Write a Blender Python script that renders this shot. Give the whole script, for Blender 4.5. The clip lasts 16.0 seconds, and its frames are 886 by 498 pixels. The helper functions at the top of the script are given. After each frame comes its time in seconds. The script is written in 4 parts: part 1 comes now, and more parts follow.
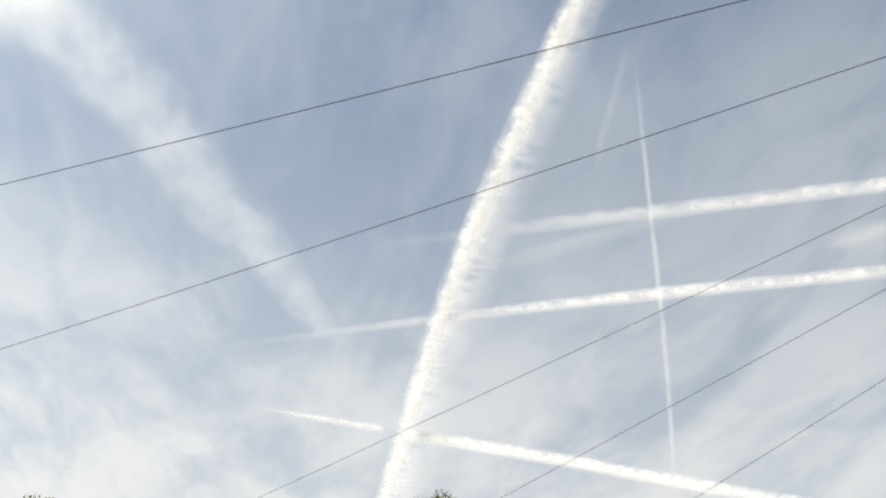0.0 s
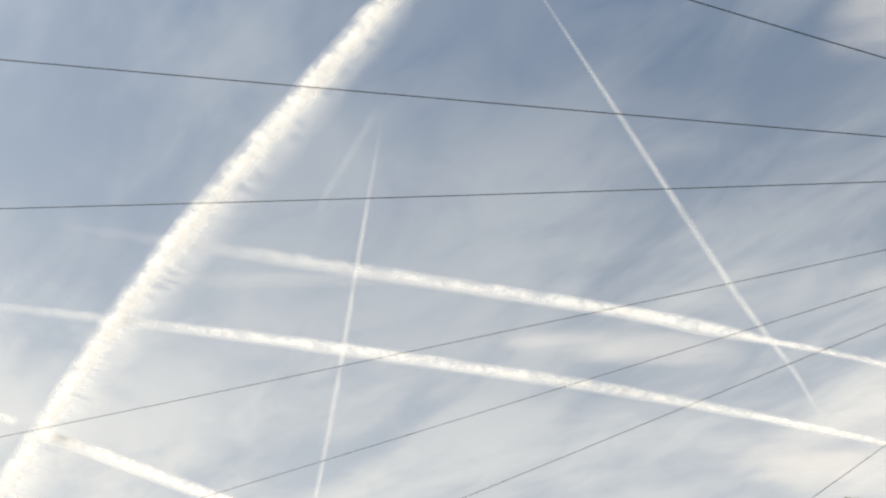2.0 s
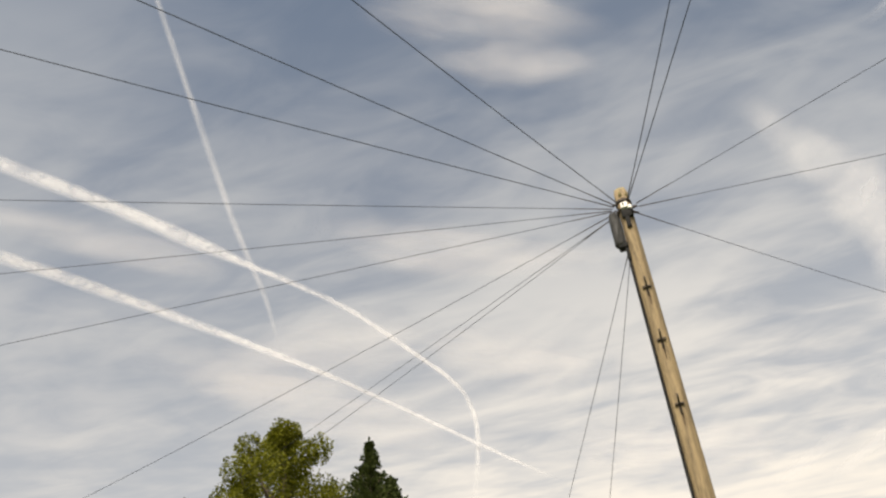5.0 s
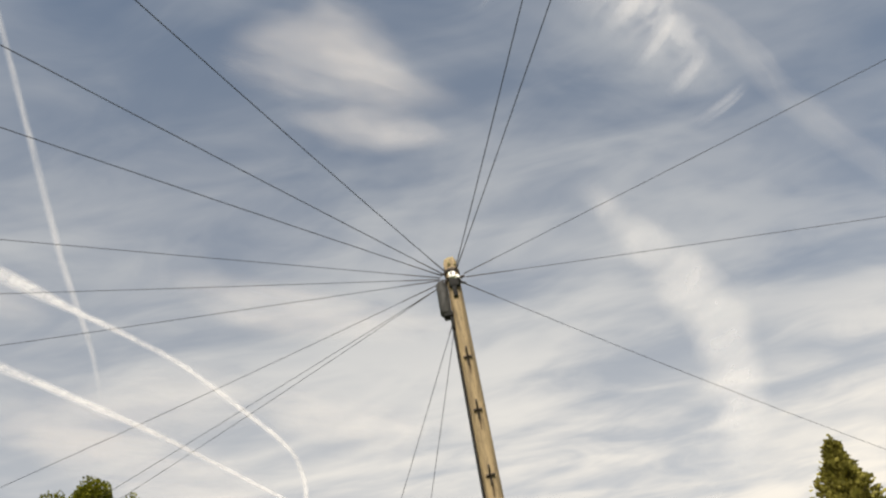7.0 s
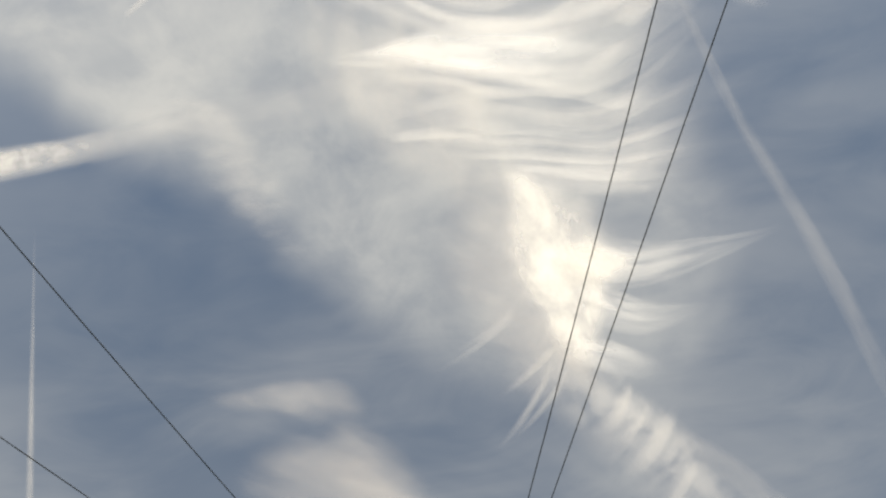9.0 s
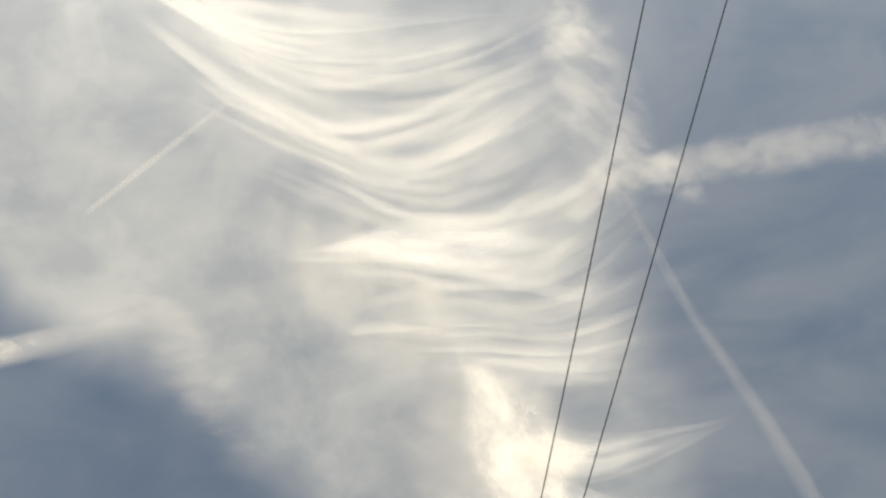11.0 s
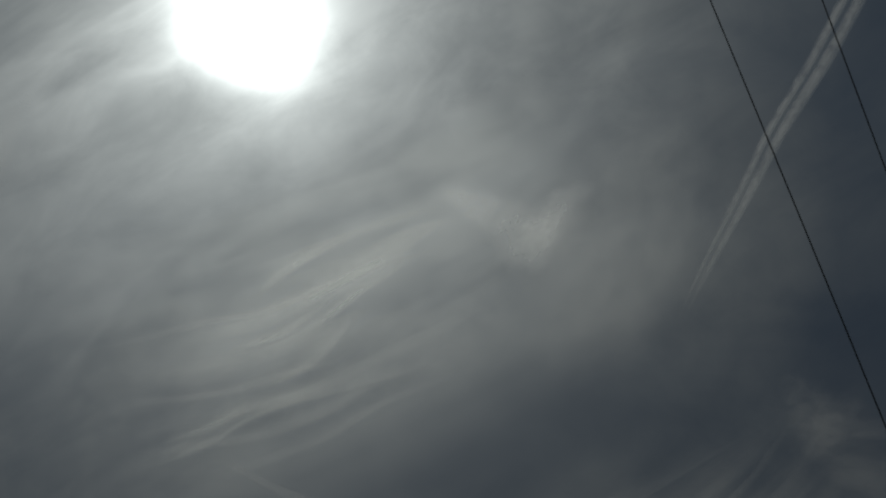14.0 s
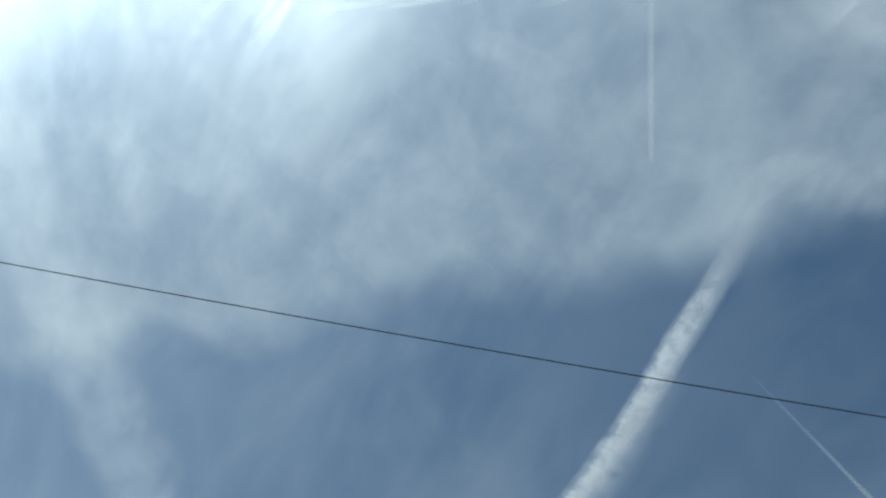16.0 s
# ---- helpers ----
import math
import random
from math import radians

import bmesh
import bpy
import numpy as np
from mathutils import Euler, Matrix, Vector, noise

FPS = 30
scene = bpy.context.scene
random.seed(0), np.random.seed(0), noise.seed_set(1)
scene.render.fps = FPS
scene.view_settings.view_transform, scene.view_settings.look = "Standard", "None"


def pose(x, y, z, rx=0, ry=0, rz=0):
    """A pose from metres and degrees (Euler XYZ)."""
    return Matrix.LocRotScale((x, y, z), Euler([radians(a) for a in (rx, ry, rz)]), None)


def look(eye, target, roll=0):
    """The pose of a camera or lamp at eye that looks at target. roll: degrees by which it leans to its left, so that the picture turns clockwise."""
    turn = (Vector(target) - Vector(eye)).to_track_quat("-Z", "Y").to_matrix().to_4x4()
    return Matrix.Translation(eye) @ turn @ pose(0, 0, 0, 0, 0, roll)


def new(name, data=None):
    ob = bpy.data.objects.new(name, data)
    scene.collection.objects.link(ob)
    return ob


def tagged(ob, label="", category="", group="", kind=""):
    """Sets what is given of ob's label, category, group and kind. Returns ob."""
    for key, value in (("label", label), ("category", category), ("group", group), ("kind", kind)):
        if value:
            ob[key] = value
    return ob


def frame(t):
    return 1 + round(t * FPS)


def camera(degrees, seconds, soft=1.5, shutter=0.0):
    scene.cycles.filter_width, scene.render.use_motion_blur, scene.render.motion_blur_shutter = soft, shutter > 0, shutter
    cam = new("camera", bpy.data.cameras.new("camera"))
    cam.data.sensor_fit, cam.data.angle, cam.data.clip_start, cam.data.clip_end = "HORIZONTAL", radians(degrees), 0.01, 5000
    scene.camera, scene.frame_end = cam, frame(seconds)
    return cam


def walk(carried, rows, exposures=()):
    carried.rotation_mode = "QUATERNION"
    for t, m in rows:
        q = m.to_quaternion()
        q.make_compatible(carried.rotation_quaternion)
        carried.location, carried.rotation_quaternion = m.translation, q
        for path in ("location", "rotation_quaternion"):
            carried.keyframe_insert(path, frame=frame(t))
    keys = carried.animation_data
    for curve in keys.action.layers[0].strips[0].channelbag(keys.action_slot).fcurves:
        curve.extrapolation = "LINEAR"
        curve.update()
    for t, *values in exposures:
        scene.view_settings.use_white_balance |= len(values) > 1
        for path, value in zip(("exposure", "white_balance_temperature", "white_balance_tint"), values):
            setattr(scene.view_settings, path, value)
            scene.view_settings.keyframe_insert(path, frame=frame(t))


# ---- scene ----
cam = camera(52.5, 16.0, soft=2.3)

# The camera is held at head height and turned on the spot: along the street's wires, over the zenith, past the sun.
ROWS = [
    (0.0, pose(-0.25, -0.12, 1.55, 128.83, -6.92, 74.19)),
    (0.5, pose(-0.25, -0.12, 1.55, 130.50, -9.51, 75.83)),
    (1.0, pose(-0.25, -0.12, 1.55, 132.57, -9.31, 65.76)),
    (1.5, pose(-0.25, -0.12, 1.55, 133.59, -8.26, 57.07)),
    (2.0, pose(-0.25, -0.12, 1.55, 134.31, -6.27, 49.82)),
    (2.5, pose(-0.25, -0.12, 1.55, 134.23, -4.59, 42.72)),
    (3.0, pose(-0.25, -0.12, 1.55, 134.34, -2.27, 34.89)),
    (3.5, pose(-0.25, -0.12, 1.55, 133.22, 1.53, 29.09)),
    (4.0, pose(-0.25, -0.12, 1.55, 132.14, 2.45, 24.69)),
    (4.2, pose(-0.25, -0.12, 1.55, 131.64, 2.99, 22.79)),
    (6.3, pose(0.00, 0.00, 1.55, 126.90, 5.50, 13.12)),
    (6.5, pose(0.00, 0.00, 1.55, 128.75, 5.53, 12.12)),
    (7.0, pose(0.00, 0.00, 1.55, 132.17, 7.91, 7.45)),
    (7.5, pose(0.00, 0.00, 1.55, 137.75, 9.51, 6.64)),
    (8.0, pose(0.00, 0.00, 1.55, 147.29, 8.16, 7.21)),
    (8.6, pose(0.00, 0.00, 1.55, 155.35, 4.94, 5.85)),
    (10.8, pose(0.00, 0.00, 1.55, 170.12, 8.11, 4.90)),
    (11.0, pose(0.00, 0.00, 1.55, 171.40, 7.78, 5.23)),
    (11.6, pose(0.00, 0.00, 1.55, 178.91, 9.16, 5.73)),
    (12.0, pose(0.00, 0.00, 1.55, -175.97, 9.20, 3.38)),
    (12.5, pose(0.00, 0.00, 1.55, -170.00, 8.43, 6.74)),
    (13.0, pose(0.03, 0.00, 1.55, -161.63, 3.74, 13.13)),
    (13.8, pose(0.08, 0.00, 1.55, -157.08, -7.82, 23.49)),
    (14.2, pose(0.10, 0.00, 1.55, -159.51, -12.87, 31.26)),
    (14.5, pose(0.10, 0.00, 1.55, -164.94, -18.24, 37.94)),
    (14.7, pose(0.09, 0.00, 1.55, -169.20, -20.20, 42.35)),
    (15.0, pose(0.11, 0.00, 1.55, -174.81, -20.77, 47.86)),
    (15.2, pose(0.11, 0.00, 1.55, -179.09, -19.79, 51.92)),
    (15.4, pose(0.12, 0.00, 1.55, 172.73, -18.25, 55.14)),
    (15.6, pose(0.13, 0.00, 1.55, 166.16, -17.36, 56.11)),
    (15.8, pose(0.10, 0.00, 1.55, 162.44, -17.47, 58.25)),
    (16.0, pose(0.03, 0.00, 1.55, 159.20, -16.17, 62.11)),
]
EXPOSURES = [
    (0.0, 0.84, 6550, 8), (2.0, 0.90, 6850, 8), (4.0, 0.72, 7000, 11), (6.2, 0.56, 7000, 11), (7.0, 0.62, 6850, 10), (8.0, 0.72, 6800, 9), (8.6, 0.54, 7000, 9), (10.8, 0.50, 7300, 8),
    (11.4, 0.42, 7450, 8), (12.0, -0.15, 7200, 10), (12.5, -0.85, 7100, 8), (13.0, -1.30, 7000, 8), (13.5, -2.23, 6600, 5), (14.0, -3.02, 5950, 2),
    (14.4, -3.10, 5750, -1), (14.8, -3.00, 5400, -4), (15.2, -2.15, 5250, -6), (15.5, -1.35, 4950, -6), (15.8, -0.50, 5050, -4), (16.0, -0.14, 5150, -4),
]
walk(cam, ROWS, EXPOSURES)

# ---------------------------------------------------------------- sky and sun
SUN_AZ, SUN_EL = radians(183.0), radians(47.8)      # azimuth clockwise from +Y
SUN_DIR = Vector((math.sin(SUN_AZ) * math.cos(SUN_EL), math.cos(SUN_AZ) * math.cos(SUN_EL), math.sin(SUN_EL)))

sun_data = bpy.data.lights.new("sun", "SUN")
sun_data.energy, sun_data.angle, sun_data.color = 3.0, radians(0.53), (1.0, 0.955, 0.88)
sun = new("sun", sun_data)
sun.matrix_world = look(SUN_DIR * 200, (0, 0, 0))


class Nodes:
    """Short-hand for building a node tree."""

    def __init__(self, tree):
        self.tree = tree
        tree.nodes.clear()

    def add(self, kind, **settings):
        n = self.tree.nodes.new(kind)
        for k, v in settings.items():
            if k in n.inputs:
                n.inputs[k].default_value = v
            else:
                setattr(n, k, v)
        return n

    def link(self, a, b):
        self.tree.links.new(a, b)

    def feed(self, sock, v):
        if isinstance(v, bpy.types.NodeSocket):
            self.link(v, sock)
        elif v is not None:
            sock.default_value = v

    def math(self, op, a, b=None, c=None, clamp=False):
        n = self.tree.nodes.new("ShaderNodeMath")
        n.operation, n.use_clamp = op, clamp
        for s, v in zip(n.inputs, (a, b, c)):
            self.feed(s, v)
        return n.outputs[0]

    def vec(self, op, a, b=None, scale=None):
        n = self.tree.nodes.new("ShaderNodeVectorMath")
        n.operation = op
        self.feed(n.inputs[0], a)
        self.feed(n.inputs[1], b)
        if scale is not None:
            self.feed(n.inputs[3], scale)
        return n.outputs["Value"] if op in ("DOT_PRODUCT", "LENGTH", "DISTANCE") else n.outputs[0]

    def sep(self, v):
        n = self.tree.nodes.new("ShaderNodeSeparateXYZ")
        self.link(v, n.inputs[0])
        return n.outputs

    def comb(self, x, y, z=0.0):
        n = self.tree.nodes.new("ShaderNodeCombineXYZ")
        for s, v in zip(n.inputs, (x, y, z)):
            self.feed(s, v)
        return n.outputs[0]

    def noise(self, v, scale, detail=4.0, rough=0.55, distort=0.0):
        n = self.add("ShaderNodeTexNoise", Scale=scale, Detail=detail, Roughness=rough, Distortion=distort)
        if v is not None:
            self.link(v, n.inputs["Vector"])
        return n.outputs[0]

    def ramp(self, v, lo, hi, a=0.0, b=1.0, smooth=True):
        n = self.tree.nodes.new("ShaderNodeMapRange")
        n.interpolation_type = "SMOOTHSTEP" if smooth else "LINEAR"
        for s, x in zip(n.inputs, (v, lo, hi, a, b)):
            self.feed(s, x)
        return n.outputs[0]

    def mix(self, f, a, b):
        n = self.tree.nodes.new("ShaderNodeMix")
        n.data_type = "RGBA"
        self.feed(n.inputs[0], f)
        self.feed(n.inputs[6], a)
        self.feed(n.inputs[7], b)
        return n.outputs[2]


def rgba(r, g, b):
    return (r, g, b, 1.0)


world = bpy.data.worlds.new("sky")
world.use_nodes = True
scene.world = world
N = Nodes(world.node_tree)
view = N.add("ShaderNodeTexCoord").outputs["Generated"]
dx, dy, dz = N.sep(view)
up = N.math("MAXIMUM", dz, 0.06)
# the cloud deck is a plane: a place on it is the direction over its height
plan = N.comb(N.math("DIVIDE", dx, up), N.math("DIVIDE", dy, up), 0.0)
nishita = N.add("ShaderNodeTexSky", sky_type="NISHITA", sun_disc=False, sun_elevation=SUN_EL,
                sun_rotation=SUN_AZ, altitude=60.0, air_density=1.0, dust_density=1.2, ozone_density=1.6)
clear = N.add("ShaderNodeBackground", Strength=0.07)
N.link(N.vec("MULTIPLY", nishita.outputs[0], (0.88, 1.0, 1.0)), clear.inputs[0])

turned = N.add("ShaderNodeMapping")
turned.inputs["Rotation"].default_value = (0, 0, radians(25))
turned.inputs["Scale"].default_value = (1.0, 2.1, 1.0)
N.link(plan, turned.inputs["Vector"])
broad = N.noise(turned.outputs[0], 1.25, 4.0, 0.55, 0.6)
fine = N.noise(turned.outputs[0], 4.5, 5.0, 0.56, 0.7)
texture = N.math("ADD", N.math("MULTIPLY", broad, 0.72), N.math("MULTIPLY", fine, 0.28))
# the high veil lies over the sun's side of the sky, with a soft uneven edge; haze thickens towards the horizon
wave = N.math("MULTIPLY", N.math("SUBTRACT", N.noise(plan, 3.0, 3.0, 0.55, 0.5), 0.5), 0.26)
px_, py_, _ = N.sep(plan)
west_edge = N.ramp(N.math("ADD", N.math("SUBTRACT", px_, py_), wave), -0.56, -0.43)
# its eastern rim slants away towards the sun's side
slanted = N.math("ADD", px_, N.math("MULTIPLY", N.math("MINIMUM", N.math("ADD", py_, 0.12), 0.0), 0.95))
east_edge = N.math("MAXIMUM", N.ramp(N.math("ADD", slanted, wave), 0.22, 0.42, 1.0, 0.0), N.ramp(N.math("ADD", py_, wave), -0.10, 0.26, 0.52, 0.0))
north_edge = N.ramp(N.math("ADD", py_, wave), 0.36, 0.70, 1.0, 0.15)
# a clear lane runs between the cirrus below the sun and the rippled bank overhead
off_lane = N.math("ABSOLUTE", N.math("ADD", N.math("SUBTRACT", N.math("ADD", py_, 0.205), N.math("MULTIPLY", px_, 0.28)), N.math("MULTIPLY", wave, 0.5)))
lane = N.math("MULTIPLY", N.ramp(off_lane, 0.015, 0.13, 1.0, 0.0), N.math("MULTIPLY", N.ramp(px_, -0.42, -0.05), N.ramp(px_, 0.06, 0.26, 1.0, 0.35)))
clumps = N.ramp(N.noise(plan, 9.0, 5.0, 0.6, 0.3), 0.32, 0.68, 0.78, 1.32)
sheet = N.math("MULTIPLY", N.math("MULTIPLY", N.math("MULTIPLY", west_edge, N.math("MULTIPLY", east_edge, north_edge)), clumps), N.math("SUBTRACT", 0.46, N.math("MULTIPLY", lane, 0.38)))
# it is thinner west of the sun than east of it
sunward = N.ramp(py_, -0.68, -0.45, 1.0, 0.0)
uneven = N.ramp(px_, -0.45, 0.15, 0.50, 1.25)
sheet = N.math("MULTIPLY", sheet, N.math("ADD", 1.0, N.math("MULTIPLY", sunward, N.math("SUBTRACT", uneven, 1.0))))
lowness = N.ramp(dz, 0.30, 0.98, 1.0, 0.0)
low = N.math("MULTIPLY", lowness, 0.32)
patches = N.math("MULTIPLY", N.ramp(texture, 0.36, 0.64, 0.12, 0.42), N.math("ADD", N.math("MULTIPLY", lowness, 0.85), 0.92))
# the western sky is hazier and less broken
west = N.ramp(px_, -1.1, -0.45, 1.0, 0.0)
patches = N.math("ADD", N.math("MULTIPLY", patches, N.math("SUBTRACT", 1.0, N.math("MULTIPLY", west, 0.50))), N.math("MULTIPLY", west, 0.13))
low = N.math("MULTIPLY", low, N.math("SUBTRACT", 1.0, N.math("MULTIPLY", west, 0.35)))
# and the north-east is clearer high up
north_east = N.math("MULTIPLY", N.ramp(px_, 0.25, 0.70), N.ramp(dz, 0.42, 0.62))
cover = N.math("ADD", patches, N.math("ADD", sheet, low), clamp=True)
# a clear patch lies west of the zenith
clear_patch = N.ramp(N.vec("LENGTH", N.vec("SUBTRACT", plan, (-0.42, 0.30, 0.0))), 0.12, 0.42, 1.0, 0.0)
cover = N.math("MULTIPLY", cover, N.math("SUBTRACT", 1.0, N.math("MULTIPLY", N.math("MULTIPLY", clear_patch, N.math("SUBTRACT", 1.0, west_edge)), 0.46)))
cover = N.math("MULTIPLY", cover, N.math("SUBTRACT", 0.92, N.math("MULTIPLY", north_east, 0.40)))
veil = N.add("ShaderNodeBackground")
N.link(N.ramp(dz, 0.35, 0.80, 0.66, 0.46), veil.inputs[1])
N.feed(veil.inputs[0], N.mix(N.ramp(dz, 0.2, 0.85), rgba(1.04, 0.97, 0.86), rgba(0.93, 0.96, 0.985)))
deck = N.add("ShaderNodeMixShader")
N.link(cover, deck.inputs[0])
N.link(clear.outputs[0], deck.inputs[1])
N.link(veil.outputs[0], deck.inputs[2])
# forward scattering of sunlight in the thin ice cloud
toward = N.math("MAXIMUM", N.vec("DOT_PRODUCT", view, tuple(SUN_DIR)), 0.0)
aureole = N.math("ADD", N.math("ADD", N.math("MULTIPLY", N.math("POWER", toward, 1050.0), 60.0), N.math("MULTIPLY", N.math("POWER", toward, 120.0), 3.5)),
                 N.math("ADD", N.math("MULTIPLY", N.math("POWER", toward, 16.0), 2.0), N.math("MULTIPLY", N.math("POWER", toward, 4.0), 0.10)))
thin = N.math("MULTIPLY", N.math("MULTIPLY", aureole, N.ramp(texture, 0.32, 0.66, 0.78, 1.25)), N.math("ADD", 0.42, N.math("MULTIPLY", cover, 0.95)))
halo = N.add("ShaderNodeBackground")
halo.inputs[0].default_value = rgba(1.0, 0.965, 0.90)
N.link(thin, halo.inputs[1])
total = N.add("ShaderNodeAddShader")
N.link(deck.outputs[0], total.inputs[0])
N.link(halo.outputs[0], total.inputs[1])
N.link(total.outputs[0], N.add("ShaderNodeOutputWorld").inputs[0])


# ---------------------------------------------------------------- materials
def material(name):
    m = bpy.data.materials.new(name)
    m.use_nodes = True
    return m, Nodes(m.node_tree)


def surface(name, dark, light, scale, rough, bump=0.0, grain=(1, 1, 1), metal=0.0, contrast=(0.3, 0.7), vary=0.0, gloss=0.5):
    """A weathered opaque surface: two tones mixed by two scales of noise, with fine relief."""
    m, n = material(name)
    at = n.add("ShaderNodeTexCoord").outputs["Object"]
    mp = n.add("ShaderNodeMapping")
    mp.inputs["Scale"].default_value = grain
    n.link(at, mp.inputs["Vector"])
    a = n.noise(mp.outputs[0], scale, 6.0, 0.62, 0.4)
    b = n.noise(mp.outputs[0], scale * 7, 4.0, 0.6)
    f = n.ramp(n.math("ADD", n.math("MULTIPLY", a, 0.65), n.math("MULTIPLY", b, 0.35)), *contrast)
    if vary:
        f = n.math("ADD", f, n.math("MULTIPLY", n.math("SUBTRACT", n.add("ShaderNodeNewGeometry").outputs["Random Per Island"], 0.5), vary), clamp=True)
    bs = n.add("ShaderNodeBsdfPrincipled", Roughness=rough, Metallic=metal)
    bs.inputs["Specular IOR Level"].default_value = gloss
    n.feed(bs.inputs["Base Color"], n.mix(f, rgba(*dark), rgba(*light)))
    if bump:
        bp = n.add("ShaderNodeBump", Strength=bump, Distance=0.01)
        n.link(b, bp.inputs["Height"])
        n.link(bp.outputs[0], bs.inputs["Normal"])
    n.link(bs.outputs[0], n.add("ShaderNodeOutputMaterial").inputs[0])
    return m


def leafage(name, dark, light):
    m, n = material(name)
    g = n.add("ShaderNodeNewGeometry")
    clump = n.noise(g.outputs["Position"], 0.9, 3.0, 0.6)
    f = n.math("ADD", n.math("MULTIPLY", g.outputs["Random Per Island"], 0.6), n.math("MULTIPLY", clump, 0.5), clamp=True)
    col = n.mix(f, rgba(*dark), rgba(*light))
    d = n.add("ShaderNodeBsdfPrincipled", Roughness=0.6)
    d.inputs["Specular IOR Level"].default_value = 0.15
    t = n.add("ShaderNodeBsdfTranslucent")
    n.link(col, d.inputs["Base Color"])
    n.link(col, t.inputs["Color"])
    s = n.add("ShaderNodeMixShader")
    s.inputs[0].default_value = 0.3
    n.link(d.outputs[0], s.inputs[1])
    n.link(t.outputs[0], s.inputs[2])
    n.link(s.outputs[0], n.add("ShaderNodeOutputMaterial").inputs[0])
    return m


def vapour(name, density, along, across, power, warp, fade=(0.05, 0.06), albedo=0.50, patch=0.35, tint=(1.0, 0.975, 0.94), forward=0.0, detail=3.2, lean=None, slant=0.0):
    """Ice cloud: sunlit, thin, see-through. The UV map holds metres along and the place across (-1 to 1); "span" holds 0 to 1 along."""
    m, n = material(name)
    u, v, _ = n.sep(n.add("ShaderNodeUVMap", uv_map="trail").outputs[0])
    span, seed, _ = n.sep(n.add("ShaderNodeUVMap", uv_map="span").outputs[0])
    seeded = n.math("MULTIPLY", seed, 37.0)
    combed = n.math("ADD", u, n.math("MULTIPLY", v, slant))
    streak = n.noise(n.comb(n.math("MULTIPLY", combed, along), n.math("MULTIPLY", v, across), seeded), 1.0, detail, 0.55, 0.4)
    lump = n.noise(n.comb(n.math("MULTIPLY", u, along * 0.2), n.math("MULTIPLY", v, 0.9), seeded), 1.0, 3.0, 0.6, 0.3)
    wander = n.math("ADD", n.math("MULTIPLY", n.math("SUBTRACT", lump, 0.5), warp), n.math("MULTIPLY", n.math("SUBTRACT", streak, 0.5), warp * 0.8))
    v2 = n.math("ADD", v, wander)
    if lean is None:
        body = n.math("POWER", n.math("SUBTRACT", 1.0, n.math("MULTIPLY", v2, v2), clamp=True), power)
    else:            # one crisp edge, one that trails off
        body = n.math("MULTIPLY", n.ramp(v2, -0.95, lean), n.ramp(v2, lean, 0.95, 1.0, 0.0))
        body = n.math("POWER", body, power)
    body = n.math("MULTIPLY", body, n.ramp(n.math("ABSOLUTE", v), 0.75, 1.0, 1.0, 0.0))
    body = n.math("MULTIPLY", body, n.ramp(n.math("ADD", n.math("MULTIPLY", streak, 0.6), n.math("MULTIPLY", lump, 0.4)), 0.34, 0.62, 1.0 - patch, 1.0))
    ends = n.math("MULTIPLY", n.ramp(span, 0.0, fade[0]), n.ramp(span, 1.0 - fade[1], 1.0, 1.0, 0.0))
    alpha = n.math("MULTIPLY", n.math("MULTIPLY", body, ends), density, clamp=True)
    d = n.add("ShaderNodeMixShader")
    d.inputs[0].default_value = forward
    t = n.add("ShaderNodeBsdfTranslucent")
    t.inputs["Color"].default_value = rgba(*(albedo * c for c in tint))
    n.link(t.outputs[0], d.inputs[1])
    if forward:      # ice crystals throw much of the light on, close round its way
        r = n.add("ShaderNodeBsdfRefraction", Roughness=0.8, IOR=1.7)
        r.inputs["Color"].default_value = rgba(*tint)
        n.link(n.add("ShaderNodeCombineXYZ", X=-SUN_DIR.x, Y=-SUN_DIR.y, Z=-SUN_DIR.z).outputs[0], r.inputs["Normal"])
        n.link(r.outputs[0], d.inputs[2])
    s = n.add("ShaderNodeMixShader")
    n.link(alpha, s.inputs[0])
    n.link(n.add("ShaderNodeBsdfTransparent").outputs[0], s.inputs[1])
    n.link(d.outputs[0], s.inputs[2])
    n.link(s.outputs[0], n.add("ShaderNodeOutputMaterial").inputs[0])
    return m


